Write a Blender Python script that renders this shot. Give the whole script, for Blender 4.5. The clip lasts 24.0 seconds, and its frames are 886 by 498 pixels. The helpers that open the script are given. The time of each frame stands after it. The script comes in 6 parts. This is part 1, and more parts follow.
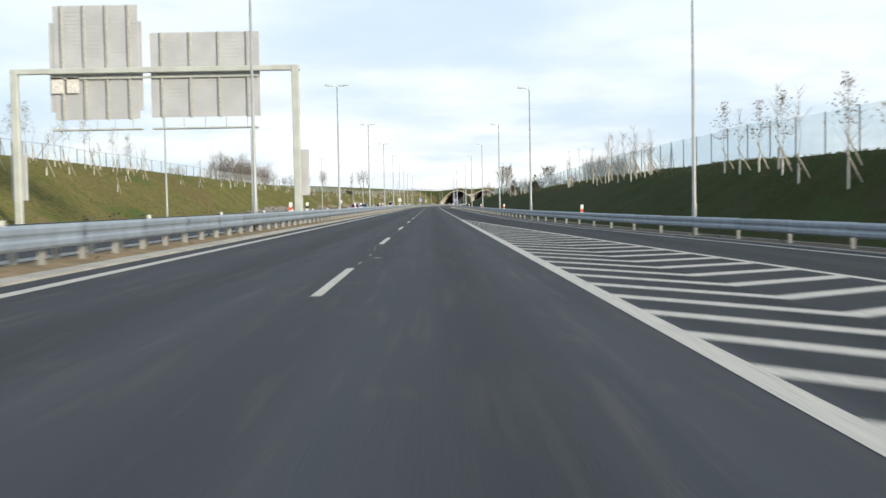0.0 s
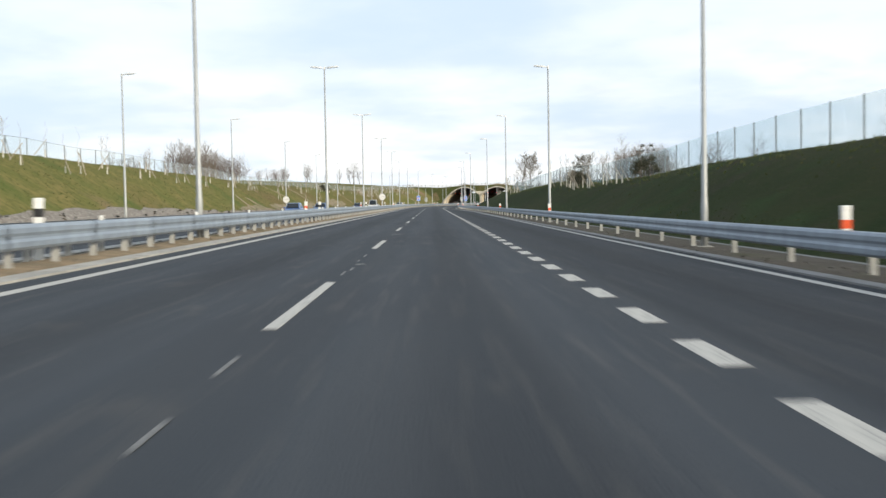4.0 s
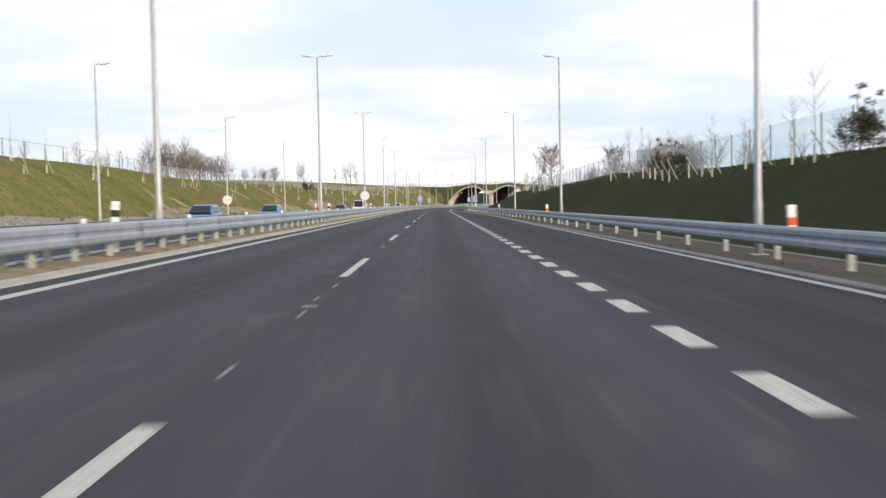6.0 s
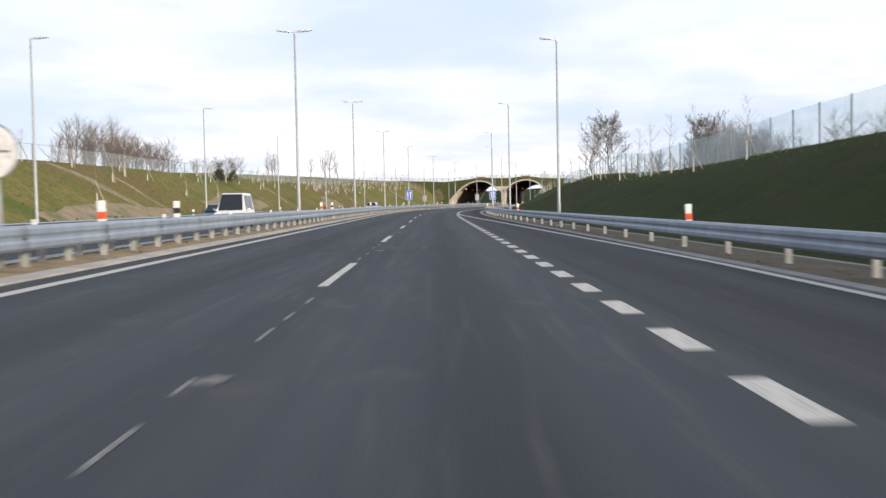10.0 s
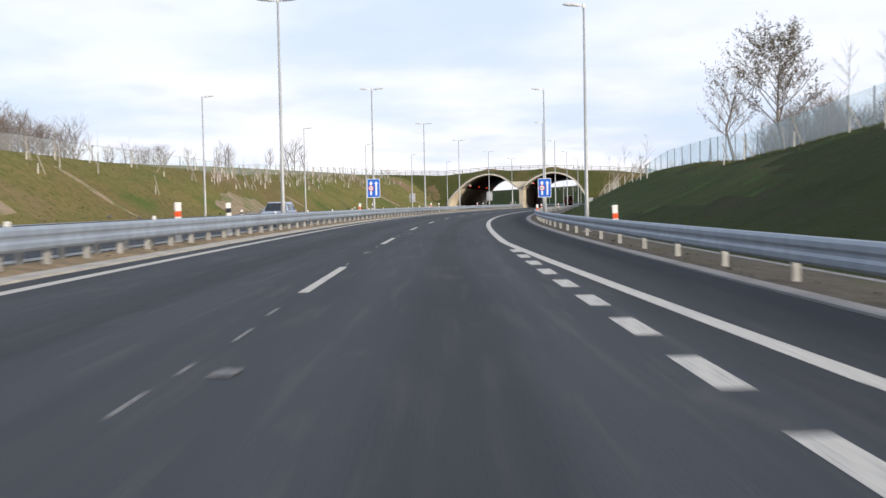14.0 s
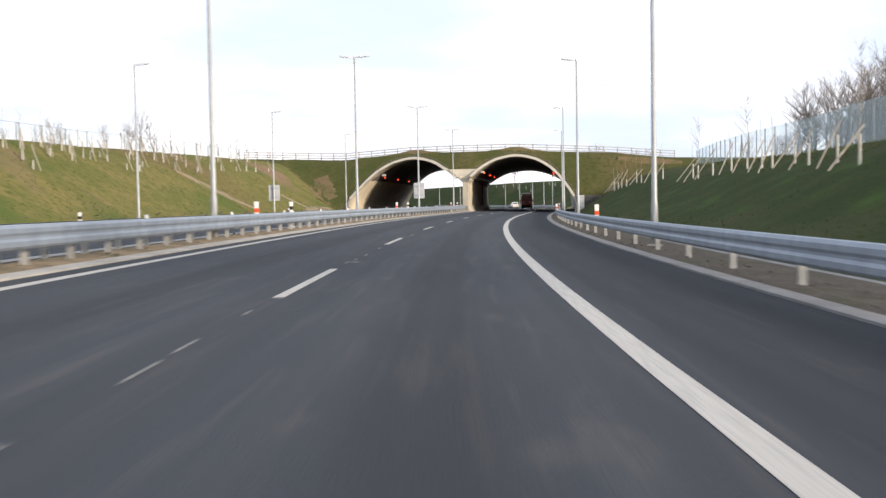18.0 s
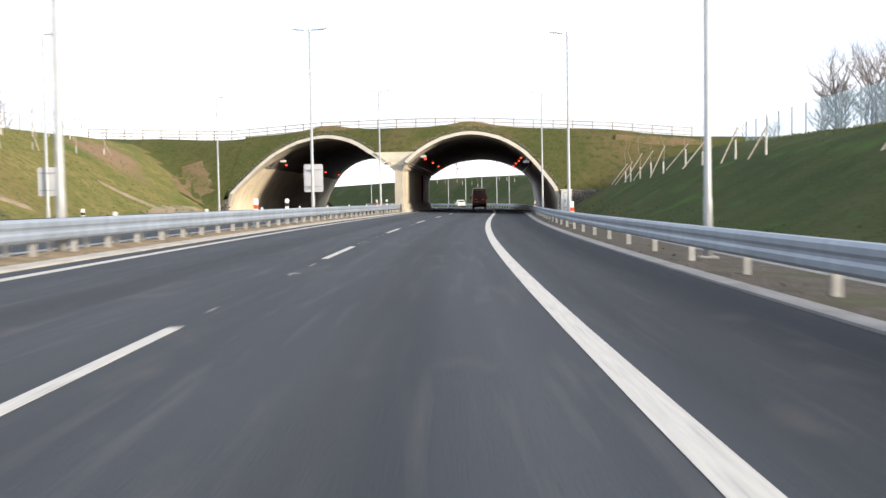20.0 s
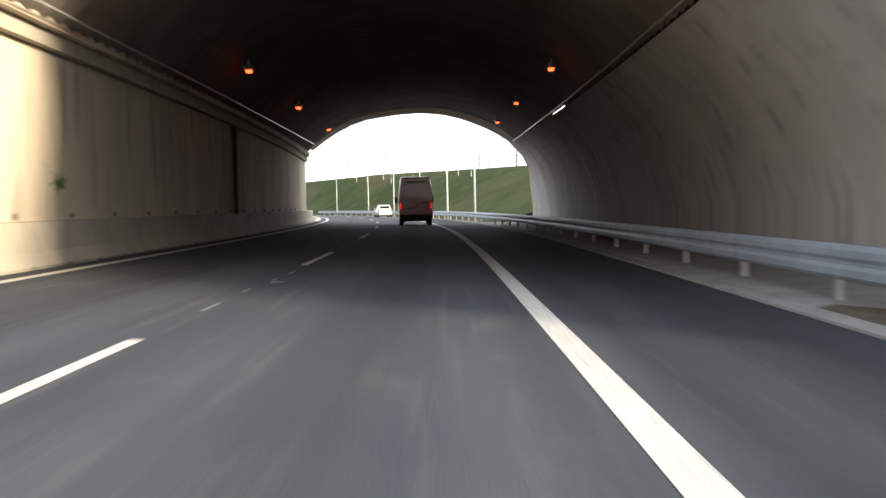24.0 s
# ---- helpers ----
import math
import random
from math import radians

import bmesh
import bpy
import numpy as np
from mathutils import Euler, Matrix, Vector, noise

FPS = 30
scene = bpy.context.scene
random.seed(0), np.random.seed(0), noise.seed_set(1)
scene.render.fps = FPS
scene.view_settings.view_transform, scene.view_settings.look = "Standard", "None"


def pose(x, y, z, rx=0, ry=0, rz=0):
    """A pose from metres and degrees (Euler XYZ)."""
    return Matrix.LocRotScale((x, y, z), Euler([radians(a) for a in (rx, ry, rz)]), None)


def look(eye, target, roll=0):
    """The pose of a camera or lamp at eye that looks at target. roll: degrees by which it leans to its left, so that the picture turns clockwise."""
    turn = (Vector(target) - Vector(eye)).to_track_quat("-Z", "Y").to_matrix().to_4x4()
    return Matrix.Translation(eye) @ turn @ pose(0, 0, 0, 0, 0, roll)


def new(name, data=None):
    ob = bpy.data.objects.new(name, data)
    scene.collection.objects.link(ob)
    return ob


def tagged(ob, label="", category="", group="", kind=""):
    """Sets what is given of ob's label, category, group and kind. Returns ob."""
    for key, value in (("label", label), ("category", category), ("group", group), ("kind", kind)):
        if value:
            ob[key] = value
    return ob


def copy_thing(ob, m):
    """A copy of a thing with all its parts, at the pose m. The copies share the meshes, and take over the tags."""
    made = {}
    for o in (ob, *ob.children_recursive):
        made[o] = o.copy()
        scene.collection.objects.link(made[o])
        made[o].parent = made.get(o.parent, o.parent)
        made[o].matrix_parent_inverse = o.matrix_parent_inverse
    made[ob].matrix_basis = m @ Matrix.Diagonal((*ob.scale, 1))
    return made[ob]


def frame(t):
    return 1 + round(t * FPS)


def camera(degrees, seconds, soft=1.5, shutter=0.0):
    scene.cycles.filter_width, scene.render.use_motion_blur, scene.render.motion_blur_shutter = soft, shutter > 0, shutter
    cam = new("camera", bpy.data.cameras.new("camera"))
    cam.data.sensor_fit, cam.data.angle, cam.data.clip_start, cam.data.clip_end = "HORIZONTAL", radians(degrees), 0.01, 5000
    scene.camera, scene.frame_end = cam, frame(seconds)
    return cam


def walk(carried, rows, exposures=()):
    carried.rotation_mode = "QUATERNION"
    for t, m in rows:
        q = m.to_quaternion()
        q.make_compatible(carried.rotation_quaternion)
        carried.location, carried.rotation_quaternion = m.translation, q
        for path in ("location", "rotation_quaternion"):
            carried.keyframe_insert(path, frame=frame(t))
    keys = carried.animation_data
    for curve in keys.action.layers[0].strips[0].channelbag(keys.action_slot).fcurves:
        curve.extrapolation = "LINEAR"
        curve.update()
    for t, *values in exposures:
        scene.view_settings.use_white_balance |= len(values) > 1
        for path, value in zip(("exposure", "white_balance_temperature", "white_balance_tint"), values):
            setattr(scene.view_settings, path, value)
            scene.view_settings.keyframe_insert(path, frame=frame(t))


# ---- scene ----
cam = camera(44.03, 24.0, shutter=0.4)
PATH = [
    (0.0, pose(1.485, -0.588, 1.143, 87.63, 1.09, -0.61)),
    (0.5, pose(1.488, 11.216, 1.143, 87.64, 0.99, -0.68)),
    (1.0, pose(1.490, 23.074, 1.143, 87.65, 1.02, -0.69)),
    (1.5, pose(1.518, 34.940, 1.142, 87.63, 1.02, -0.77)),
    (2.0, pose(1.534, 46.754, 1.142, 87.68, 0.83, -0.78)),
    (2.5, pose(1.550, 58.470, 1.141, 87.59, 0.65, -0.77)),
    (3.0, pose(1.541, 70.039, 1.142, 87.59, 0.77, -0.69)),
    (3.5, pose(1.532, 81.607, 1.142, 87.59, 0.89, -0.62)),
    (4.0, pose(1.523, 93.176, 1.142, 87.59, 1.01, -0.54)),
    (4.5, pose(1.515, 104.744, 1.142, 87.59, 1.12, -0.46)),
    (5.0, pose(1.523, 116.312, 1.142, 87.60, 1.18, -0.41)),
    (5.5, pose(1.559, 127.944, 1.141, 87.65, 1.30, -0.36)),
    (6.0, pose(1.537, 139.560, 1.142, 87.65, 1.24, -0.33)),
    (6.5, pose(1.532, 151.129, 1.142, 87.53, 1.12, -0.35)),
    (7.0, pose(1.541, 162.677, 1.142, 87.57, 1.12, -0.36)),
    (7.5, pose(1.525, 174.212, 1.142, 87.56, 1.12, -0.41)),
    (8.0, pose(1.522, 185.736, 1.142, 87.57, 1.13, -0.43)),
    (8.5, pose(1.531, 197.261, 1.142, 87.55, 1.23, -0.44)),
    (9.0, pose(1.552, 208.803, 1.141, 87.58, 1.26, -0.40)),
    (9.5, pose(1.580, 220.332, 1.141, 87.67, 1.27, -0.41)),
    (10.0, pose(1.612, 231.811, 1.140, 87.61, 1.20, -0.43)),
    (10.5, pose(1.616, 243.216, 1.140, 87.62, 1.15, -0.45)),
    (11.0, pose(1.620, 254.558, 1.140, 87.63, 1.14, -0.49)),
    (11.5, pose(1.623, 265.900, 1.139, 87.64, 1.13, -0.53)),
    (12.0, pose(1.627, 277.243, 1.139, 87.65, 1.12, -0.56)),
    (12.5, pose(1.628, 288.585, 1.139, 87.65, 1.11, -0.58)),
    (13.0, pose(1.631, 299.936, 1.139, 87.59, 1.15, -0.63)),
    (13.5, pose(1.704, 311.301, 1.137, 87.67, 1.20, -0.67)),
    (14.0, pose(1.802, 322.654, 1.135, 87.69, 1.19, -0.76)),
    (14.5, pose(1.905, 333.962, 1.134, 87.69, 1.05, -0.98)),
    (15.0, pose(2.088, 345.252, 1.132, 87.66, 0.91, -1.31)),
    (15.5, pose(2.341, 356.544, 1.132, 87.55, 0.88, -1.79)),
    (16.0, pose(2.682, 367.847, 1.131, 87.46, 1.01, -2.42)),
    (16.5, pose(3.155, 379.241, 1.130, 87.67, 1.06, -3.09)),
    (17.0, pose(3.801, 390.685, 1.128, 87.70, 0.88, -3.79)),
    (17.5, pose(4.586, 402.040, 1.127, 87.65, 0.95, -4.46)),
    (18.0, pose(5.538, 413.353, 1.125, 87.67, 1.06, -5.15)),
    (18.5, pose(6.671, 424.670, 1.123, 87.48, 0.99, -5.96)),
    (19.0, pose(7.960, 435.972, 1.121, 87.49, 1.00, -6.82)),
    (19.5, pose(9.395, 447.258, 1.119, 87.50, 1.01, -7.63)),
    (20.0, pose(10.967, 458.527, 1.116, 87.51, 1.02, -8.40)),
    (20.5, pose(12.667, 469.778, 1.114, 87.53, 1.03, -9.11)),
    (21.0, pose(14.479, 481.006, 1.112, 87.50, 1.05, -9.70)),
    (21.5, pose(16.368, 492.176, 1.111, 87.55, 1.12, -10.22)),
    (22.0, pose(18.367, 503.296, 1.110, 87.59, 1.05, -10.72)),
    (22.5, pose(20.445, 514.378, 1.110, 87.69, 0.97, -11.22)),
    (23.0, pose(22.609, 525.416, 1.110, 87.57, 0.94, -11.58)),
    (23.5, pose(24.839, 536.448, 1.110, 87.66, 0.94, -11.72)),
    (24.0, pose(27.126, 547.507, 1.110, 87.74, 1.09, -11.73)),
]
EXPOSURES = [(0.0, -0.11, 6550, 6), (2.5, -0.13, 6550, 6), (5.0, -0.07, 6600, 9), (7.0, -0.07, 6750, 12), (10.0, -0.09, 6550, 14), (14.0, -0.13, 6450, 14), (16.0, -0.08, 6500, 14), (18.5, 0.20, 6700, 15), (21.0, 0.68, 6650, 13), (22.5, 0.90, 6650, 14), (23.2, 1.02, 6850, 14), (24.0, 1.2, 7250, 14)]
walk(cam, PATH, EXPOSURES)

# ---- sky and sun ----
SUN_UP, SUN_TURN = radians(17), radians(133)
world = bpy.data.worlds.new("sky")
scene.world = world
world.use_nodes = True
wn, wl = world.node_tree.nodes, world.node_tree.links
wn.clear()
w_out = wn.new("ShaderNodeOutputWorld")
w_bg = wn.new("ShaderNodeBackground")
w_sky = wn.new("ShaderNodeTexSky")
w_sky.sky_type, w_sky.sun_disc = "NISHITA", False
w_sky.sun_elevation, w_sky.sun_rotation = SUN_UP, SUN_TURN
w_sky.air_density, w_sky.dust_density = 1.2, 1.5
w_pos = wn.new("ShaderNodeTexCoord")
w_sep = wn.new("ShaderNodeSeparateXYZ")
wl.new(w_pos.outputs["Generated"], w_sep.inputs[0])
w_lift = wn.new("ShaderNodeMath")
w_lift.operation, w_lift.inputs[1].default_value = "MAXIMUM", 0.0
wl.new(w_sep.outputs[2], w_lift.inputs[0])
w_add = wn.new("ShaderNodeMath")
w_add.operation, w_add.inputs[1].default_value = "ADD", 0.16
wl.new(w_lift.outputs[0], w_add.inputs[0])
w_flat = wn.new("ShaderNodeVectorMath")
w_flat.operation = "DIVIDE"
w_comb = wn.new("ShaderNodeCombineXYZ")
for k in range(3):
    wl.new(w_add.outputs[0], w_comb.inputs[k])
wl.new(w_pos.outputs["Generated"], w_flat.inputs[0])
wl.new(w_comb.outputs[0], w_flat.inputs[1])


def cloud_noise(scale, detail, low, high, shift):
    n = wn.new("ShaderNodeTexNoise")
    n.inputs["Scale"].default_value, n.inputs["Detail"].default_value = scale, detail
    m = wn.new("ShaderNodeMapping")
    m.inputs["Location"].default_value = (shift, shift * 0.7, 0)
    wl.new(w_flat.outputs[0], m.inputs[0])
    wl.new(m.outputs[0], n.inputs["Vector"])
    r = wn.new("ShaderNodeMapRange")
    r.inputs[1].default_value, r.inputs[2].default_value = low, high
    r.interpolation_type = "SMOOTHSTEP"
    wl.new(n.outputs["Fac"], r.inputs[0])
    return r


w_cover = cloud_noise(1.0, 6, 0.36, 0.66, 3.1)
w_dark = cloud_noise(2.3, 7, 0.50, 0.68, 8.4)
w_scale = wn.new("ShaderNodeVectorMath")
w_scale.operation = "SCALE"
w_scale.inputs["Scale"].default_value = 0.105
wl.new(w_sky.outputs[0], w_scale.inputs[0])
w_shade = wn.new("ShaderNodeMixRGB")
w_shade.inputs[1].default_value, w_shade.inputs[2].default_value = (1.36, 1.37, 1.39, 1), (1.15, 1.17, 1.22, 1)
wl.new(w_dark.outputs[0], w_shade.inputs[0])
w_veil = wn.new("ShaderNodeMixRGB")
w_veil.inputs[0].default_value, w_veil.inputs[2].default_value = 0.80, (0.93, 1.10, 1.34, 1)
wl.new(w_scale.outputs[0], w_veil.inputs[1])
w_mix = wn.new("ShaderNodeMixRGB")
# clouds lie thick near the horizon and thin out upwards
w_low = wn.new("ShaderNodeMapRange")
w_low.inputs[1].default_value, w_low.inputs[2].default_value = 0.02, 0.17
w_low.inputs[3].default_value, w_low.inputs[4].default_value = 0.95, 0.50
w_low.interpolation_type = "SMOOTHSTEP"
wl.new(w_lift.outputs[0], w_low.inputs[0])
w_amount = wn.new("ShaderNodeMath")
w_amount.operation = "MULTIPLY"
wl.new(w_cover.outputs[0], w_amount.inputs[0])
wl.new(w_low.outputs[0], w_amount.inputs[1])
wl.new(w_amount.outputs[0], w_mix.inputs[0])
wl.new(w_veil.outputs[0], w_mix.inputs[1])
wl.new(w_shade.outputs[0], w_mix.inputs[2])
wl.new(w_mix.outputs[0], w_bg.inputs[0])
w_bg.inputs[1].default_value = 0.95
wl.new(w_bg.outputs[0], w_out.inputs[0])

sun = new("sun", bpy.data.lights.new("sun", "SUN"))
sun.data.energy, sun.data.angle, sun.data.color = 5.0, radians(11.0), (1.0, 0.88, 0.70)
SUN_DIR = Vector((math.sin(SUN_TURN) * math.cos(SUN_UP), math.cos(SUN_TURN) * math.cos(SUN_UP), math.sin(SUN_UP)))
sun.matrix_world = look(SUN_DIR * 50, (0, 0, 0))

# ---- the road's line: distance s along it, u across it to the right of the lane line, z up ----
KNOTS = np.arange(270, 651, 20.0)
BENDS = np.array([-0.004, -0.039, 0.091, 0.52, 0.703, 0.87, 1.211, 1.302, 1.176, 1.063, 0.92, 0.904, 0.929, 0.539, -0.021, -0.51, -0.914, -1.318, -1.723, -2.127]) / 1000
S0, S1 = -400, 1100
GRID = np.arange(S0, S1 + 1, 1.0)
bend = np.interp(GRID, KNOTS, BENDS, left=0)
bend[GRID > 760] = 0.0
TURN = np.cumsum(bend)
LINE_X = np.cumsum(np.sin(TURN))
LINE_Y = np.cumsum(np.cos(TURN))
LINE_X, LINE_Y = LINE_X - LINE_X[-S0], LINE_Y - LINE_Y[-S0]
FALL = 0.028


def turn_at(s):
    return float(np.interp(s, GRID, TURN))


def P(s, u, z):
    a = turn_at(s)
    return (float(np.interp(s, GRID, LINE_X)) + u * math.cos(a), float(np.interp(s, GRID, LINE_Y)) - u * math.sin(a), z)


def M(s, u, z, turn=0.0):
    """A pose on the road: local y runs ahead, x to the right; turn in degrees to the left."""
    return Matrix.Translation(P(s, u, z)) @ Matrix.Rotation(radians(turn) - turn_at(s), 4, "Z")


def knots(*pairs):
    xs, ys = zip(*pairs)
    return lambda s: float(np.interp(s, xs, ys))


edge_right = knots((-400, 52), (-40, 19), (0, 15.2), (36, 12.0), (48, 10.6), (57, 9.8), (75, 8.8), (90, 8.2), (130, 7.75), (172, 7.58), (250, 7.58), (290, 6.95), (318, 6.6), (360, 6.44), (430, 6.47), (500, 6.53), (540, 6.6), (570, 6.72), (620, 7.0))
right_rail_u = knots((-400, 52.75), (-40, 19.75), (0, 15.95), (36, 12.75), (48, 11.35), (57, 10.55), (75, 9.55), (90, 9.05), (130, 8.88), (230, 8.78), (252, 8.62), (268, 8.33), (290, 7.92), (318, 7.42), (362, 7.12), (430, 7.25), (500, 7.33), (545, 7.4), (570, 7.5), (620, 7.75))
EDGE_LEFT = -4.4
OPP_IN, OPP_OUT = -6.95, -17.2


def road_z(u):
    """Height of the paved and near ground across the road."""
    if u > -5.6:
        return -FALL * u
    return FALL * 5.6 - 0.025 * (-5.6 - u)


# ---- meshes ----
class Shape:
    """Collects corners and faces of one mesh."""

    def __init__(self):
        self.v, self.f, self.uv = [], [], []

    def add(self, verts, faces):
        n = len(self.v)
        self.v += [tuple(q) for q in verts]
        self.f += [tuple(n + i for i in f) for f in faces]
        return self

    def box(self, x0, x1, y0, y1, z0, z1, cut=0.0):
        c = cut
        if c <= 0:
            return self.add([(x, y, z) for z in (z0, z1) for y in (y0, y1) for x in (x0, x1)],
                            [(0, 2, 3, 1), (4, 5, 7, 6), (0, 1, 5, 4), (2, 6, 7, 3), (0, 4, 6, 2), (1, 3, 7, 5)])
        ring = [(x0 + c, y0), (x1 - c, y0), (x1, y0 + c), (x1, y1 - c), (x1 - c, y1), (x0 + c, y1), (x0, y1 - c), (x0, y0 + c)]
        mx, my = (x0 + x1) / 2, (y0 + y1) / 2
        kx, ky = 1 - 2 * c / max(x1 - x0, 1e-6), 1 - 2 * c / max(y1 - y0, 1e-6)
        inner = [(mx + (x - mx) * kx, my + (y - my) * ky) for x, y in ring]
        rows = [[(x, y, z0) for x, y in inner], [(x, y, z0 + c) for x, y in ring], [(x, y, z1 - c) for x, y in ring], [(x, y, z1) for x, y in inner]]
        return self.loft(rows, closed=True, caps=True)

    def loft(self, rows, closed=False, caps=False):
        n, m = len(rows), len(rows[0])
        faces = []
        for i in range(n - 1):
            for j in range(m if closed else m - 1):
                k = (j + 1) % m
                faces.append((i * m + j, i * m + k, (i + 1) * m + k, (i + 1) * m + j))
        if caps:
            faces.append(tuple(range(m))[::-1])
            faces.append(tuple((n - 1) * m + j for j in range(m)))
        return self.add([q for row in rows for q in row], faces)

    def tube(self, points, radii, sides=8, caps=True):
        rows = []
        pts = [Vector(q) for q in points]
        for i, q in enumerate(pts):
            way = (pts[min(i + 1, len(pts) - 1)] - pts[max(i - 1, 0)]).normalized()
            side = way.cross(Vector((0, 0, 1)) if abs(way.z) < 0.95 else Vector((1, 0, 0))).normalized()
            other = side.cross(way)
            r = radii[i] if hasattr(radii, "__len__") else radii
            rows.append([tuple(q + (side * math.cos(a) + other * math.sin(a)) * r) for a in [2 * math.pi * k / sides for k in range(sides)]])
        return self.loft(rows, closed=True, caps=caps)

    def disc(self, x, y, z, r, depth, axis="y", sides=24):
        a = {"y": ((x, y - depth / 2, z), (x, y + depth / 2, z)), "z": ((x, y, z - depth / 2), (x, y, z + depth / 2)), "x": ((x - depth / 2, y, z), (x + depth / 2, y, z))}[axis]
        return self.tube(a, r, sides)

    def mesh(self, name, material, smooth=False):
        me = bpy.data.meshes.new(name)
        me.from_pydata(self.v, [], self.f)
        me.materials.append(material)
        if self.uv:
            layer = me.uv_layers.new(name="UVMap")
            idx = np.empty(len(me.loops), dtype=np.int32)
            me.loops.foreach_get("vertex_index", idx)
            layer.data.foreach_set("uv", np.array(self.uv, dtype=np.float32)[idx].ravel())
        if smooth:
            me.polygons.foreach_set("use_smooth", np.ones(len(me.polygons), dtype=bool))
        bm = bmesh.new()
        bm.from_mesh(me)
        bmesh.ops.recalc_face_normals(bm, faces=bm.faces)
        bm.to_mesh(me)
        bm.free()
        return me


def part(name, shape, material, parent=None, label="", smooth=False, at=None):
    """One mesh object; shape is a Shape or a mesh that is shared."""
    data = shape.mesh(name, material, smooth) if isinstance(shape, Shape) else shape
    ob = new(name, data)
    if parent is not None:
        ob.parent = parent
    if at is not None:
        ob.matrix_basis = at
    if label:
        tagged(ob, label)
    return ob


def thing(name, m, label, category, group="", kind=""):
    ob = new(name)
    ob.matrix_basis = m
    return tagged(ob, label, category, group, kind)


def strip(profile, s_from, s_to, step=5.0, closed=False):
    """A band along the road; profile(s) gives its corners (u, z). UV holds u and s in metres."""
    sh = Shape()
    n = max(1, int(math.ceil((s_to - s_from) / step)))
    rows, uv = [], []
    for i in range(n + 1):
        s = s_from + (s_to - s_from) * i / n
        row = profile(s)
        rows.append([P(s, u, z) for u, z in row])
        uv += [(u, s) for u, z in row]
    sh.loft(rows, closed=closed)
    sh.uv = uv
    return sh


# ---- materials ----
def material(name, colour, rough=0.6, metal=0.0, second=None, grain=8.0, amount=0.5, bump=0.0, bump_scale=60.0, coords="Object", stretch=(1, 1, 1), spots=None, low=0.38, high=0.62, island=0.0, gloss=0.35):
    m = bpy.data.materials.new(name)
    m.use_nodes = True
    n, l = m.node_tree.nodes, m.node_tree.links
    b = n["Principled BSDF"]
    b.inputs["Roughness"].default_value, b.inputs["Metallic"].default_value = rough, metal
    b.inputs["Specular IOR Level"].default_value = gloss
    second = second or tuple(c * 0.75 for c in colour)
    tc = n.new("ShaderNodeTexCoord")
    mp = n.new("ShaderNodeMapping")
    mp.inputs["Scale"].default_value = stretch
    l.new(tc.outputs[coords], mp.inputs[0])
    nz = n.new("ShaderNodeTexNoise")
    nz.inputs["Scale"].default_value, nz.inputs["Detail"].default_value = grain, 6
    l.new(mp.outputs[0], nz.inputs["Vector"])
    rg = n.new("ShaderNodeMapRange")
    rg.inputs[1].default_value, rg.inputs[2].default_value = low, high
    rg.inputs[4].default_value = amount * 2 if amount < 0.5 else 1.0
    l.new(nz.outputs["Fac"], rg.inputs[0])
    mx = n.new("ShaderNodeMixRGB")
    mx.inputs[1].default_value, mx.inputs[2].default_value = (*colour, 1), (*second, 1)
    l.new(rg.outputs[0], mx.inputs[0])
    top = mx.outputs[0]
    for sc, lo, hi, col, st in (spots or ()):
        mp2 = n.new("ShaderNodeMapping")
        mp2.inputs["Scale"].default_value = st
        l.new(tc.outputs[coords], mp2.inputs[0])
        n2 = n.new("ShaderNodeTexNoise")
        n2.inputs["Scale"].default_value, n2.inputs["Detail"].default_value = sc, 5
        l.new(mp2.outputs[0], n2.inputs["Vector"])
        r2 = n.new("ShaderNodeMapRange")
        r2.inputs[1].default_value, r2.inputs[2].default_value = lo, hi
        l.new(n2.outputs["Fac"], r2.inputs[0])
        m2 = n.new("ShaderNodeMixRGB")
        m2.inputs[2].default_value = (*col, 1)
        l.new(r2.outputs[0], m2.inputs[0])
        l.new(top, m2.inputs[1])
        top = m2.outputs[0]
    if island:
        info = n.new("ShaderNodeObjectInfo")
        hv = n.new("ShaderNodeHueSaturation")
        r3 = n.new("ShaderNodeMapRange")
        r3.inputs[3].default_value, r3.inputs[4].default_value = 1 - island, 1 + island
        l.new(info.outputs["Random"], r3.inputs[0])
        l.new(r3.outputs[0], hv.inputs["Value"])
        l.new(top, hv.inputs["Color"])
        top = hv.outputs[0]
    l.new(top, b.inputs["Base Color"])
    if bump:
        nb = n.new("ShaderNodeTexNoise")
        nb.inputs["Scale"].default_value, nb.inputs["Detail"].default_value = bump_scale, 4
        l.new(tc.outputs[coords], nb.inputs["Vector"])
        bp = n.new("ShaderNodeBump")
        bp.inputs["Strength"].default_value, bp.inputs["Distance"].default_value = bump, 0.02
        l.new(nb.outputs["Fac"], bp.inputs["Height"])
        l.new(bp.outputs[0], b.inputs["Normal"])
    return m


def glowing(name, colour, strength):
    m = material(name, colour, 0.4)
    b = m.node_tree.nodes["Principled BSDF"]
    b.inputs["Emission Color"].default_value, b.inputs["Emission Strength"].default_value = (*colour, 1), strength
    return m


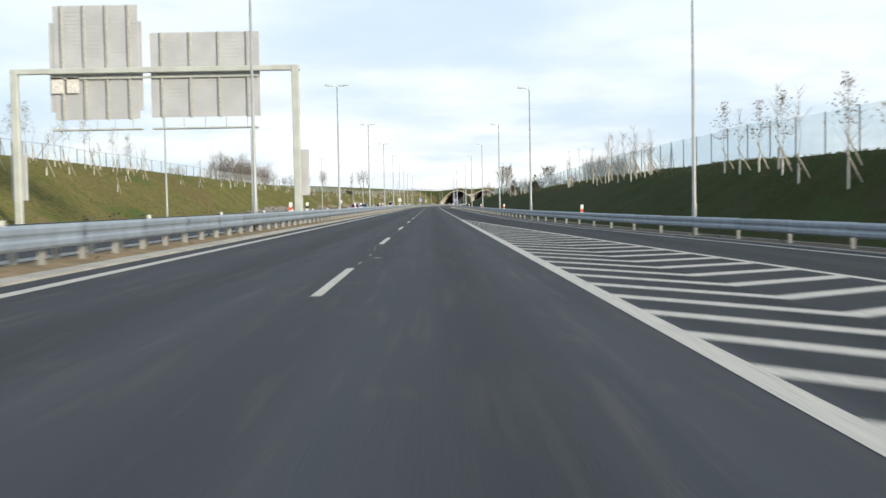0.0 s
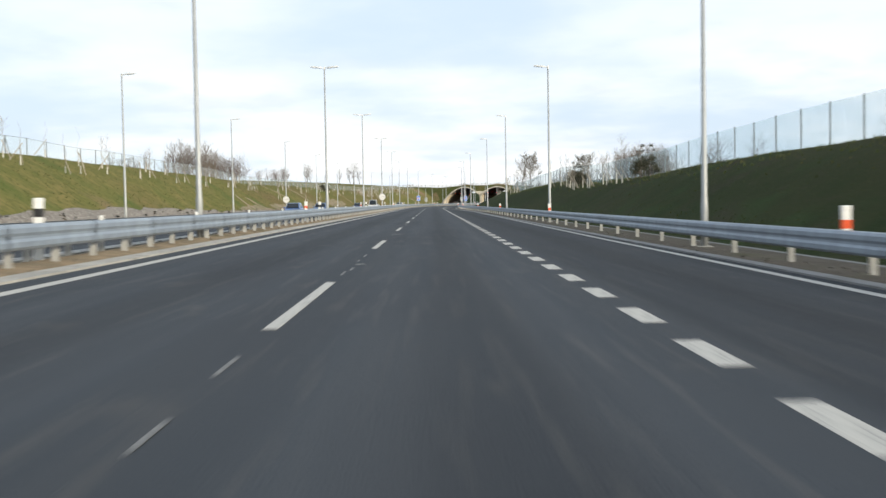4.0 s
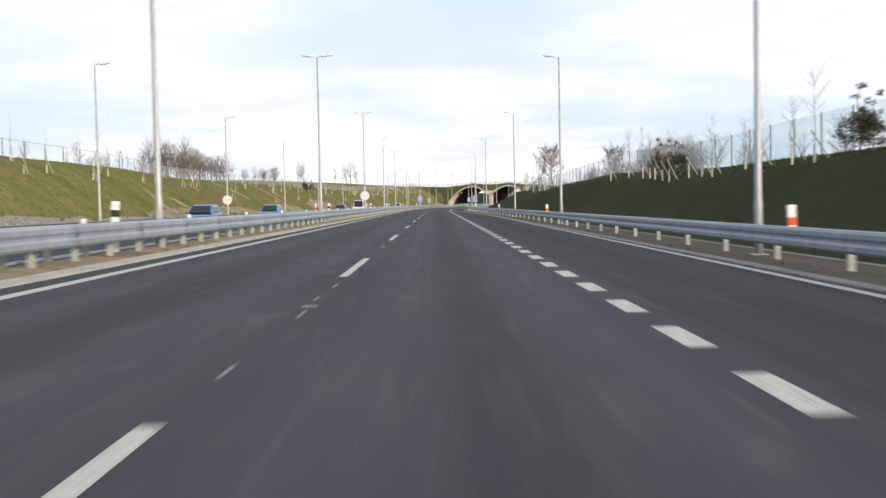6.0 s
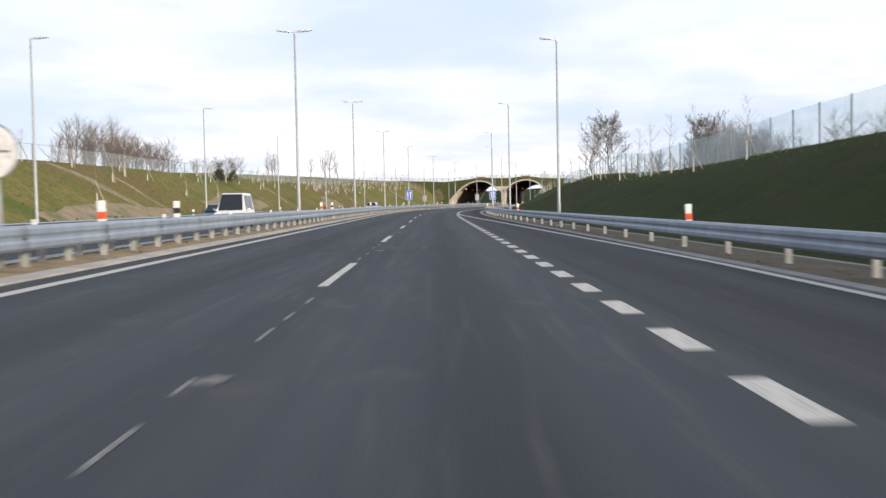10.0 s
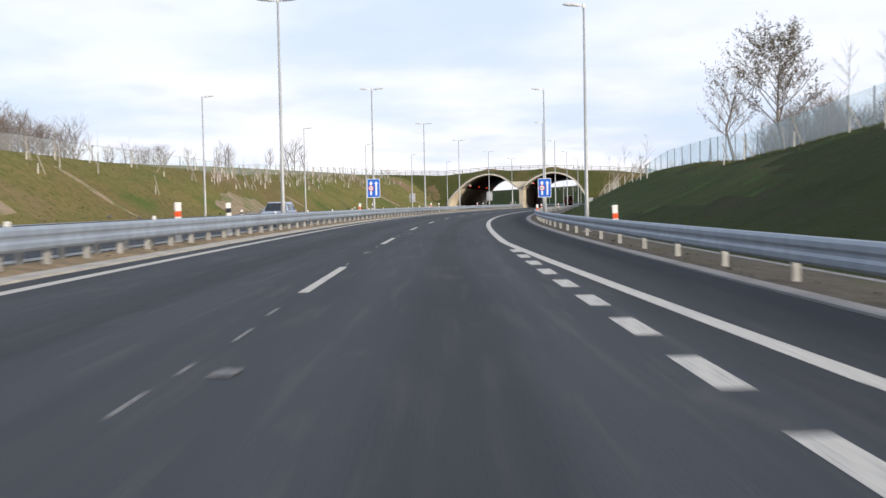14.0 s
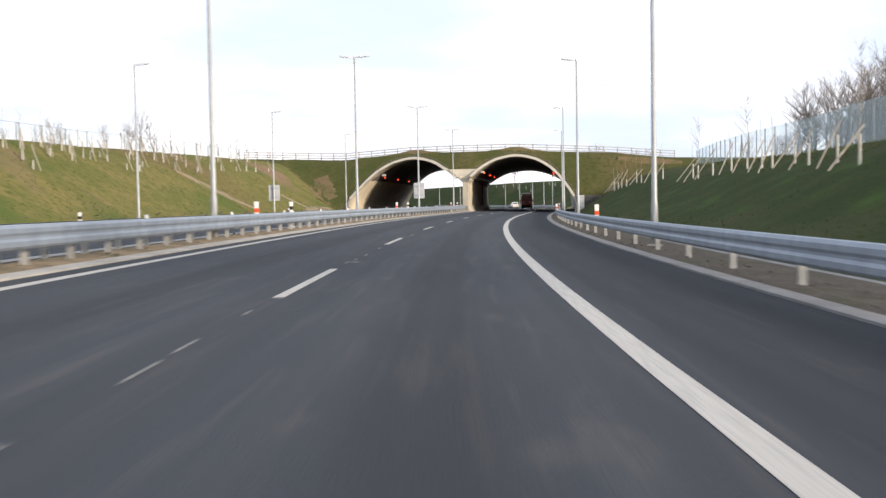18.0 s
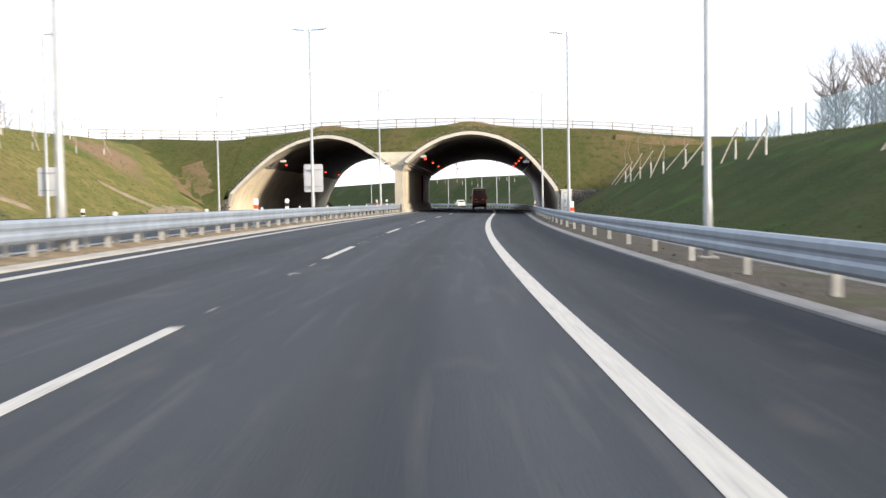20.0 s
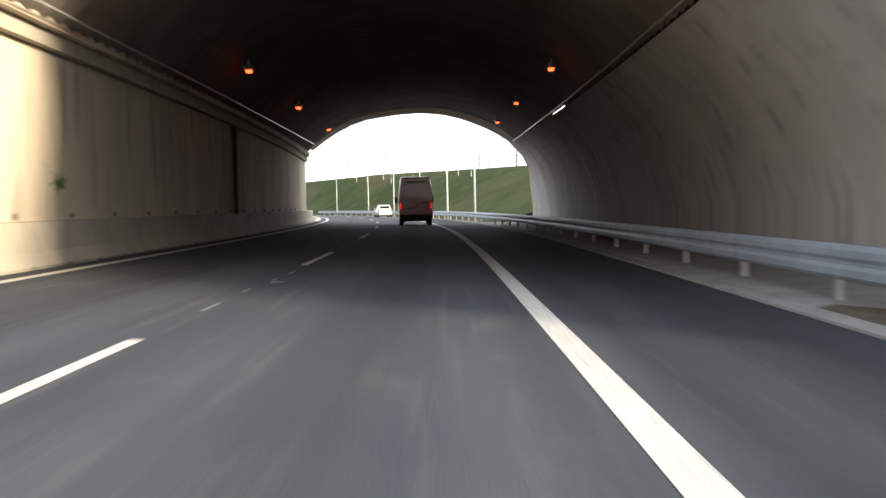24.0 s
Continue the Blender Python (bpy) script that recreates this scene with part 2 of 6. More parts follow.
ASPHALT = material("asphalt", (0.0335, 0.0405, 0.0495), 0.85, second=(0.044, 0.0495, 0.0570), grain=1.6, coords="UV", stretch=(1.5, 0.03, 1), bump=0.5, bump_scale=45, gloss=0.16, low=0.32, high=0.68,
                   spots=((0.30, 0.50, 0.80, (0.030, 0.034, 0.041), (1, 0.2, 1)), (5.0, 0.54, 0.78, (0.062, 0.064, 0.067), (1.0, 0.05, 1)), (2.0, 0.62, 0.78, (0.068, 0.068, 0.068), (0.6, 0.25, 1)), (60.0, 0.60, 0.72, (0.076, 0.077, 0.078), (1, 1, 1))))


def lane_wear(m, width):
    """Across each lane: oil-darkened middle, paler polished wheel tracks, and a dull seam at the lane line."""
    n, l = m.node_tree.nodes, m.node_tree.links
    b = n["Principled BSDF"]
    base = b.inputs["Base Color"].links[0].from_socket
    tc, sep, nz = n.new("ShaderNodeTexCoord"), n.new("ShaderNodeSeparateXYZ"), n.new("ShaderNodeTexNoise")
    mp = n.new("ShaderNodeMapping")
    mp.inputs["Scale"].default_value = (0.6, 0.02, 1)
    l.new(tc.outputs["UV"], mp.inputs[0])
    l.new(mp.outputs[0], nz.inputs["Vector"])
    nz.inputs["Scale"].default_value, nz.inputs["Detail"].default_value = 2.0, 4
    l.new(tc.outputs["UV"], sep.inputs[0])
    wob = n.new("ShaderNodeMath")
    wob.operation, wob.inputs[1].default_value = "MULTIPLY_ADD", 0.9
    l.new(nz.outputs["Fac"], wob.inputs[0])
    l.new(sep.outputs[0], wob.inputs[2])
    div = n.new("ShaderNodeMath")
    div.operation, div.inputs[1].default_value = "MULTIPLY_ADD", 1 / width
    div.inputs[2].default_value = 9.88
    l.new(wob.outputs[0], div.inputs[0])
    fr = n.new("ShaderNodeMath")
    fr.operation = "FRACT"
    l.new(div.outputs[0], fr.inputs[0])
    ramp = n.new("ShaderNodeValToRGB")
    while len(ramp.color_ramp.elements) > 1:
        ramp.color_ramp.elements.remove(ramp.color_ramp.elements[0])
    ramp.color_ramp.interpolation = "EASE"
    first = True
    for at, v in ((0.0, 0.96), (0.10, 0.97), (0.22, 1.10), (0.34, 1.02), (0.47, 0.80), (0.56, 0.80), (0.70, 1.04), (0.80, 1.12), (0.92, 0.98), (1.0, 0.96)):
        e = ramp.color_ramp.elements[0] if first else ramp.color_ramp.elements.new(at)
        e.position, e.color, first = at, (v, v, v, 1), False
    l.new(fr.outputs[0], ramp.inputs[0])
    mul = n.new("ShaderNodeMixRGB")
    mul.blend_type, mul.inputs[0].default_value = "MULTIPLY", 1.0
    l.new(base, mul.inputs[1])
    l.new(ramp.outputs[0], mul.inputs[2])
    # right of the broad line the asphalt drops to 0.66 of its tone
    shoulder_tone = n.new("ShaderNodeMapRange")
    shoulder_tone.inputs[1].default_value, shoulder_tone.inputs[2].default_value = 3.9, 4.3
    shoulder_tone.inputs[3].default_value, shoulder_tone.inputs[4].default_value = 1.0, 0.66
    l.new(sep.outputs[0], shoulder_tone.inputs[0])
    dim = n.new("ShaderNodeVectorMath")
    dim.operation = "SCALE"
    l.new(mul.outputs[0], dim.inputs[0])
    l.new(shoulder_tone.outputs[0], dim.inputs["Scale"])
    l.new(dim.outputs[0], b.inputs["Base Color"])


lane_wear(ASPHALT, 3.75)
PAINT = material("road_paint", (0.44, 0.43, 0.40), 0.75, second=(0.385, 0.375, 0.35), grain=5, gloss=0.15, bump=0.2, stretch=(4, 0.3, 1), spots=((9, 0.56, 0.72, (0.27, 0.27, 0.26), (3, 0.12, 1)), (22, 0.62, 0.70, (0.23, 0.23, 0.23), (1, 1, 1))))
PAINT_LINE = material("line_paint", (0.44, 0.43, 0.40), 0.75, second=(0.385, 0.375, 0.35), grain=5, gloss=0.15, bump=0.2, coords="UV", stretch=(5, 0.25, 1), spots=((9, 0.55, 0.72, (0.30, 0.30, 0.29), (4, 0.10, 1)), (22, 0.62, 0.70, (0.25, 0.25, 0.25), (1, 1, 1))))
OLD_PAINT = material("worn_road_paint", (0.20, 0.20, 0.195), 0.8, second=(0.055, 0.057, 0.06), grain=9, low=0.45, high=0.6)
KERB = material("kerb_concrete", (0.39, 0.375, 0.34), 0.85, gloss=0.15, second=(0.31, 0.30, 0.275), grain=1.2, bump=0.3, spots=((9, 0.58, 0.75, (0.20, 0.19, 0.17), (1, 1, 1)),))
# greyer and darker than the median kerb
KERB_DULL = material("grey_kerb", (0.235, 0.235, 0.235), 0.85, gloss=0.15, second=(0.19, 0.188, 0.182), grain=1.2, bump=0.3, spots=((9, 0.56, 0.75, (0.14, 0.138, 0.13), (1, 1, 1)),))
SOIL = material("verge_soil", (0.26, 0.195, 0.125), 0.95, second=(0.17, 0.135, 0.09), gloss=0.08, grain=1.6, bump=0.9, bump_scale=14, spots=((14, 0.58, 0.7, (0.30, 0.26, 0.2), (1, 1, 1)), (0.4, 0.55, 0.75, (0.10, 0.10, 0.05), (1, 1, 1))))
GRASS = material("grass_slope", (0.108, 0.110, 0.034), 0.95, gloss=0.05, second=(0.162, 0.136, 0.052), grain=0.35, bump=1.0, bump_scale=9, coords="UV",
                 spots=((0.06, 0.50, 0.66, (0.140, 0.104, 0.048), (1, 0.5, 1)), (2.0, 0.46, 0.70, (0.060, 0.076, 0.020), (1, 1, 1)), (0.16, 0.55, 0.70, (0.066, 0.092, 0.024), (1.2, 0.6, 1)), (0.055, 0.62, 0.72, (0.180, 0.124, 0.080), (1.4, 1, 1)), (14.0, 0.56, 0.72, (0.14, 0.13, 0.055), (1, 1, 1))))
# part of the shade on the right bank is put into this dark green
GRASS_SHADED = material("shaded_mown_grass", (0.020, 0.031, 0.011), 0.95, gloss=0.04, second=(0.031, 0.037, 0.0145), grain=0.35, bump=1.0, bump_scale=9, coords="UV",
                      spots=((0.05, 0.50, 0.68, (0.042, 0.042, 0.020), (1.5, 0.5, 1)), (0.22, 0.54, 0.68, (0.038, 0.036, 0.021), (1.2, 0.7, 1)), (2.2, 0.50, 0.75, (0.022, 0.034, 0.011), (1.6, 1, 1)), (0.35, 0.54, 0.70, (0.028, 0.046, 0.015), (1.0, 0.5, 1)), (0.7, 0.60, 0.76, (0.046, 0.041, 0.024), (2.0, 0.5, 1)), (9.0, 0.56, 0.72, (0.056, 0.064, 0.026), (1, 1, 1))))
GRASS_FRESH = material("fresh_grass", (0.026, 0.043, 0.0135), 0.95, gloss=0.05, second=(0.040, 0.051, 0.017), grain=0.35, bump=1.0, bump_scale=9, coords="UV",
                       spots=((0.07, 0.50, 0.68, (0.080, 0.072, 0.036), (1.5, 0.5, 1)), (0.28, 0.54, 0.70, (0.050, 0.056, 0.024), (1.2, 0.7, 1)), (2.2, 0.50, 0.75, (0.026, 0.042, 0.012), (1.6, 1, 1)), (0.5, 0.55, 0.72, (0.044, 0.086, 0.019), (1.0, 0.6, 1)), (9.0, 0.56, 0.72, (0.085, 0.088, 0.034), (1, 1, 1))))
GRASS_BANK = material("bank_grass", (0.052, 0.060, 0.018), 0.95, gloss=0.05, second=(0.076, 0.072, 0.026), grain=0.35, bump=1.0, bump_scale=9, coords="UV",
                      spots=((0.10, 0.52, 0.68, (0.125, 0.092, 0.044), (1, 0.5, 1)), (1.6, 0.48, 0.70, (0.036, 0.052, 0.014), (1, 1, 1)), (6.0, 0.50, 0.66, (0.092, 0.092, 0.036), (1, 1, 1)), (22.0, 0.52, 0.66, (0.036, 0.048, 0.014), (1, 1, 1)), (0.16, 0.58, 0.80, (0.130, 0.102, 0.050), (1, 1, 1))))
STEEL = material("galvanised_steel", (0.27, 0.315, 0.37), 0.5, metal=0.22, second=(0.215, 0.255, 0.305), grain=2.5, bump=0.05, island=0.06, spots=((1.2, 0.60, 0.8, (0.25, 0.28, 0.31), (1, 1, 1)), (7.0, 0.60, 0.72, (0.20, 0.235, 0.28), (1, 0.3, 1))))
POLE = material("lamp_pole_paint", (0.39, 0.405, 0.41), 0.45, metal=0.25, second=(0.33, 0.345, 0.35), grain=1.5)
POST = material("post_steel", (0.44, 0.44, 0.42), 0.5, metal=0.25, second=(0.34, 0.335, 0.315), grain=5, island=0.1)
# concrete of the sunlit walls: the warm light is put into the pale tone
WALLC = material("lit_tunnel_concrete", (0.65, 0.57, 0.43), 0.85, gloss=0.15, second=(0.54, 0.48, 0.37), grain=0.5, bump=0.15, bump_scale=18, stretch=(1, 1, 0.18),
                 spots=((1.8, 0.56, 0.80, (0.25, 0.235, 0.21), (1, 1, 0.12)), (7.0, 0.6, 0.8, (0.40, 0.38, 0.34), (1, 1, 1))))
RINGC = material("portal_concrete", (0.46, 0.415, 0.33), 0.85, gloss=0.15, second=(0.38, 0.35, 0.29), grain=0.8, bump=0.15, bump_scale=18, spots=((2.5, 0.58, 0.8, (0.28, 0.265, 0.235), (1, 1, 0.3)),))
# same concrete on the wall turned from the sun, its shade in the grey
WALL_DIM = material("dim_wall_concrete", (0.45, 0.44, 0.425), 0.85, gloss=0.15, second=(0.36, 0.352, 0.34), grain=0.5, bump=0.15, bump_scale=18, stretch=(1, 1, 0.18),
                    spots=((1.8, 0.54, 0.78, (0.22, 0.212, 0.20), (1, 1, 0.12)), (0.9, 0.60, 0.75, (0.42, 0.415, 0.40), (1, 1, 0.3))))
PATCH = material("thin_turf", (0.150, 0.104, 0.060), 0.95, gloss=0.05, second=(0.085, 0.085, 0.030), grain=0.9, bump=0.8, bump_scale=10, spots=((5.0, 0.52, 0.68, (0.19, 0.135, 0.085), (1, 1, 1)),))
LINER = material("corrugated_liner", (0.23, 0.205, 0.185), 0.6, metal=0.15, second=(0.165, 0.148, 0.134), grain=0.6)
STONE = material("rubble_stone", (0.175, 0.165, 0.15), 0.9, second=(0.11, 0.103, 0.092), grain=4, bump=0.5, bump_scale=12, island=0.3, gloss=0.1)
MORTAR = material("earth_mortar", (0.12, 0.113, 0.10), 0.95, gloss=0.08, grain=5, bump=0.5, bump_scale=20)
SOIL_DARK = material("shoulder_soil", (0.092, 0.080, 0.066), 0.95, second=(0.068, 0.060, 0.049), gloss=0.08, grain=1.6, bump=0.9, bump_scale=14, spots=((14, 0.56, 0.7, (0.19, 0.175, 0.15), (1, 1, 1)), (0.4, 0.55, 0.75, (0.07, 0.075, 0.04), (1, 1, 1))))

# ---- ground ----
SF, SB, LEAN = 554.9, 632.0, 1.565
crest_u_right = knots((-400, 60), (0, 22), (37, 19.6), (68, 18.9), (160, 18.8), (285, 18.8), (345, 19.8), (372, 21.0), (420, 21.3), (455, 18.6), (500, 20.8), (533, 22.3), (570, 23.5), (640, 22), (1100, 22))
crest_z_right = knots((-400, 3), (37, 2.9), (68, 3.3), (100, 3.5), (160, 3.35), (183, 3.0), (210, 2.95), (230, 3.3), (247, 3.75), (285, 3.4), (330, 3.1), (345, 3.7), (372, 4.3), (402, 3.7), (420, 4.3), (440, 4.2), (455, 3.3), (474, 3.5), (500, 4.1), (533, 4.75), (560, 5.0), (600, 6.0), (640, 5.0), (760, 7.5), (1100, 9))
crest_u_left = knots((-400, -29.5), (440, -29.6), (490, -31), (550, -33), (1100, -34))
crest_z_left = knots((-400, 5.3), (250, 5.35), (275, 4.85), (300, 5.0), (345, 5.35), (380, 5.5), (460, 5.35), (490, 6.2), (550, 7.4), (600, 7.6), (1100, 7))
bank_top = knots((-400, 9), (-60, 8.4), (-39, 8.5), (-24, 7.9), (-14, 8.45), (-6, 8.5), (1.3, 8.5), (9.3, 8.1), (16, 7.7), (23, 7.05), (40, 6.6), (400, 7))


swell = knots((495, 0), (535, 1.25), (566, 1.25), (585, 0))


def wavy(s, u, size):
    return size * noise.noise(Vector((s * 0.09, u * 0.16, 3.3))) + 0.35 * size * noise.noise(Vector((s * 0.5, u * 0.6, 7.7)))


def skew(u):
    """The far half of the crossing stands a little back, askew to the road."""
    return 0.2 * min(max(0.0, -5.25 - u), 24.0)


def flare(s):
    """The near barrel widens towards its far end."""
    return 1.9 * min(1.0, max(0.0, (s - 566) / 56.0))


def bank(s, u):
    if s < 558.0 and (10 < u < 15.4 or -26 < u < -20.6):
        return -2.0
    return min(bank_top(u), (s - SF - skew(u)) / LEAN, (SB + skew(u) - s) / LEAN)


def ground_z(s, u):
    """Height of the open ground away from the carriageway."""
    if u > 0:
        toe = right_rail_u(s) + 2.0
        zt, cu, cz = road_z(toe) - 0.12, crest_u_right(s), crest_z_right(s)
        if u <= toe:
            z = road_z(u) - 0.05
        elif u <= cu:
            k = (u - toe) / (cu - toe)
            z = zt + (cz - zt) * (k + 0.06 * math.sin(k * math.pi * 2) * -0.6) + swell(s) * math.sin(math.pi * k) + wavy(s, u, 0.10) * min(1, 4 * k)
        else:
            z = cz + 1.2 * (1 - math.exp(-(u - cu) / 30)) + 2.0 * (u - cu) / 300 + wavy(s, u, 0.10)
    else:
        toe, cu, cz = -20.4, crest_u_left(s), crest_z_left(s)
        zt = road_z(toe) - 0.05
        if u >= toe:
            z = road_z(u) - 0.04
        elif u >= cu:
            k = (u - toe) / (cu - toe)
            z = zt + (cz - zt) * (k - 0.035 * math.sin(k * math.pi * 2)) + wavy(s, u, 0.12) * min(1, 4 * k)
        else:
            d = cu - u
            z = cz + 9.0 * (1 - math.exp(-d / 90)) + wavy(s, u, 0.12)
    if u > 10 or u < -20.6:
        z = max(z, bank(s, u) + wavy(s, u, 0.12))
    return z


S_LINES = [-400, -300, -200, -120, -60, -30] + list(np.arange(-15, 545, 5.0)) + list(np.arange(545, 557.6, 2.5)) + [557.95, 558.05] + list(np.arange(560, 645, 2.5)) + list(np.arange(645, 800, 6.0)) + [830, 870, 920, 1000, 1100]


def ground_sheet(side):
    sh, rows, uv, high = Shape(), [], [], []
    for s in S_LINES:
        inside = SF - 1 < s < SB + 1
        if side > 0:
            toe, cu = right_rail_u(s) + 2.0, crest_u_right(s)
            first = 10.35 + flare(s) if inside else right_rail_u(s) + 1.7
            us = [first] + [max(first + 0.02 * (k + 1), toe + (cu - toe) * k / 13) for k in range(14)] + [cu + d for d in (0.8, 2, 4, 7, 12, 20, 35, 60, 110, 200, 320, 420)]
        else:
            toe, cu = -20.4, crest_u_left(s)
            first = -21.5 if inside else -18.9
            us = [first] + [min(first - 0.02 * (k + 1), toe + (cu - toe) * k / 13) for k in range(14)] + [cu - d for d in (0.8, 2, 4, 7, 12, 20, 35, 60, 100, 160, 240, 330)]
        row = [(u, ground_z(s, u)) for u in us]
        row[-1] = (row[-1][0], -3.0)
        rows.append([P(s, u, z) for u, z in row])
        uv += [(u, s) for u, z in row]
        high.append([1 if s > 540 and (u > 10 or u < -20.6) and z < bank(s, u) + 0.4 else 2 if side > 0 and s + 60 * noise.noise(Vector((s * 0.06, u * 0.25, 1.7))) > 400 else 0 for u, z in row])
    sh.loft(rows)
    sh.uv = uv
    m = len(rows[0])
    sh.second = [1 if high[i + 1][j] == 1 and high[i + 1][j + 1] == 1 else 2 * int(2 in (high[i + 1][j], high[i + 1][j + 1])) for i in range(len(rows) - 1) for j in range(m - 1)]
    return sh


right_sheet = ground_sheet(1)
tagged(part("ground_right", right_sheet, GRASS_SHADED, smooth=True), "dark green mown grass cutting slope, part of its shade in the colour", "slope", kind="structure")
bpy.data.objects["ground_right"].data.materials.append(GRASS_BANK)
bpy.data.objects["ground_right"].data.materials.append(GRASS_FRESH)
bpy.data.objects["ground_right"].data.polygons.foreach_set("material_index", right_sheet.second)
left_sheet = ground_sheet(-1)
tagged(part("ground_left", left_sheet, GRASS, smooth=True), "sunlit grass cutting slope with bare brown patches", "slope", kind="structure")
bpy.data.objects["ground_left"].data.materials.append(GRASS_BANK)
bpy.data.objects["ground_left"].data.polygons.foreach_set("material_index", left_sheet.second)
far = Shape().add([(-4500, -4500, -3.2), (4500, -4500, -3.2), (4500, 4500, -3.2), (-4500, 4500, -3.2)], [(0, 1, 2, 3)])
far.uv = [(-4500, -4500), (4500, -4500), (4500, 4500), (-4500, 4500)]
tagged(part("ground_far", far, GRASS), "far flat grassland round the motorway", "ground", kind="structure")

# ---- carriageways, kerbs and verges ----
road = tagged(part("road", strip(lambda s: [(EDGE_LEFT, road_z(EDGE_LEFT)), (-1.9, road_z(-1.9)), (0, 0), (1.9, road_z(1.9)), (3.75, road_z(3.75)), ((3.75 + edge_right(s)) / 2, road_z((3.75 + edge_right(s)) / 2)), (edge_right(s), road_z(edge_right(s)))], -400, 1100), ASPHALT),
              "dark grey asphalt motorway carriageway with faint wheel tracks", "road", kind="structure")
tagged(part("road_opposite", strip(lambda s: [(OPP_OUT, road_z(OPP_OUT)), (-14.6, road_z(-14.6)), (-11, road_z(-11)), (OPP_IN, road_z(OPP_IN))], -400, 1100), ASPHALT),
       "asphalt carriageway of the opposite direction", "road", kind="structure")


def slab(u0, u1, lift, drop=0.1):
    return lambda s: [(u0(s), road_z(u0(s)) - drop), (u0(s), road_z(u0(s)) + lift), (u1(s), road_z(u1(s)) + lift), (u1(s), road_z(u1(s)) - drop)]


def fixed(v):
    return lambda s: v


tagged(part("kerb_strip", strip(slab(fixed(-4.84), fixed(-4.4), 0.035), -400, 564.5), KERB), "pale concrete edge strip along the median", "kerb", kind="structure")
tagged(part("kerb_strip", strip(slab(fixed(-4.84), fixed(-4.4), 0.035), 629, 1100), KERB), "pale concrete edge strip along the median", "kerb", kind="structure")
tagged(part("kerb_strip", strip(slab(edge_right, lambda s: edge_right(s) + 0.36, 0.035), -400, 1100), KERB_DULL), "pale concrete edge strip along the shoulder", "kerb", kind="structure")
tagged(part("kerb_strip", strip(slab(fixed(-6.95), fixed(-6.55), 0.03), -400, 564.5), KERB), "pale concrete edge strip of the far carriageway", "kerb", kind="structure")
verge_l = strip(lambda s: [(-6.55, road_z(-6.55) - 0.03), (-6.0, road_z(-6) + 0.05), (-5.6, road_z(-5.6) + 0.06), (-5.2, road_z(-5.2) + 0.03), (-4.84, road_z(-4.84) - 0.01)], -400, 1100, 3)
tagged(part("median_verge", verge_l, SOIL), "bare brown soil strip under the median guard rails", "verge", kind="structure")
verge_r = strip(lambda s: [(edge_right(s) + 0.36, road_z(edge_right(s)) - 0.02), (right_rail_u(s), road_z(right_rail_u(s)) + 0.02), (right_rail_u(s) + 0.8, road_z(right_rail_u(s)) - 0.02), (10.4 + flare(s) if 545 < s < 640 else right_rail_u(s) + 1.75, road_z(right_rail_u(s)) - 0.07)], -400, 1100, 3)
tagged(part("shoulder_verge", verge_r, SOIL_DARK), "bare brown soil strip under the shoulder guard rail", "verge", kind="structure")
tagged(part("channel_strip", strip(slab(lambda s: right_rail_u(s) + 1.70, lambda s: right_rail_u(s) + 1.95, -0.015), 20, 552), KERB_DULL), "concrete drainage channel at the foot of the slope", "drain", kind="structure")
verge_o = strip(lambda s: [(-21.6, road_z(-20.4) - 0.06), (-18.9, road_z(-18.9) - 0.01), (-17.2, road_z(-17.2) - 0.02)], -400, 1100, 5)
tagged(part("outer_verge", verge_o, SOIL), "gravelly soil verge of the far carriageway", "verge", kind="structure")

# ---- road markings ----
PT = 0.004


def line(u_of, width, s_from, s_to, mat=PAINT_LINE, label="solid white edge line"):
    w = width / 2
    ob = part("edge_line", strip(lambda s: [(u_of(s) - w, road_z(u_of(s) - w) + PT), (u_of(s) + w, road_z(u_of(s) + w) + PT)], s_from, s_to, 4), mat)
    return tagged(ob, label, "road marking", kind="structure")


edge_line_u = knots((-400, 50), (-40, 18.2), (0, 14.4), (36, 11.3), (57, 9.2), (75, 8.25), (90, 7.65), (130, 7.42), (255, 7.42), (309, 5.6), (345, 4.2), (356, 3.80))
after_u = knots((356, 3.74), (420, 3.70), (490, 3.72), (515, 3.76), (1100, 3.77))
line(fixed(-3.82), 0.22, -400, 1100)
line(edge_line_u, 0.22, -60, 330)
line(lambda s: edge_line_u(s) if s < 356 else after_u(s), 0.25, 330, 1100, label="broad solid white edge line")
line(fixed(3.74), 0.25, -400, 84, label="broad solid white line beside the hatched gore")
gore_u = knots((-400, 40), (0, 10.1), (57.5, 5.58), (83, 3.75))
line(gore_u, 0.22, -60, 83, label="white border line of the hatched gore")
line(fixed(-7.4), 0.22, -400, 1100)
line(fixed(-14.9), 0.22, -400, 1100)

dash = Shape()
dash.box(-0.07, 0.07, -3, 3, 0, PT)
dash_mesh = dash.mesh("lane_dash", PAINT)
tag_mesh = Shape().box(-0.125, 0.125, -0.75, 0.75, 0, PT).mesh("lane_dash", PAINT)
for k in range(-4, 60):
    s = 16.3 + 18 * k
    part("lane_dash", dash_mesh, PAINT, road, at=M(s, 0, 0.001))
for k in range(0, 90):
    s = 87.15 + 2.968 * k
    if s < 354:
        part("broad_dash", tag_mesh, PAINT, road, at=M(s, 3.74, road_z(3.74) + 0.001))
dash_o = Shape().box(-0.07, 0.07, -3, 3, 0, PT).mesh("lane_dash", PAINT)
far_road = bpy.data.objects["road_opposite"]
for k in range(-2, 36):
    part("lane_dash", dash_o, PAINT, far_road, at=M(8 + 18 * k, -11.1, road_z(-11.1) + 0.001))

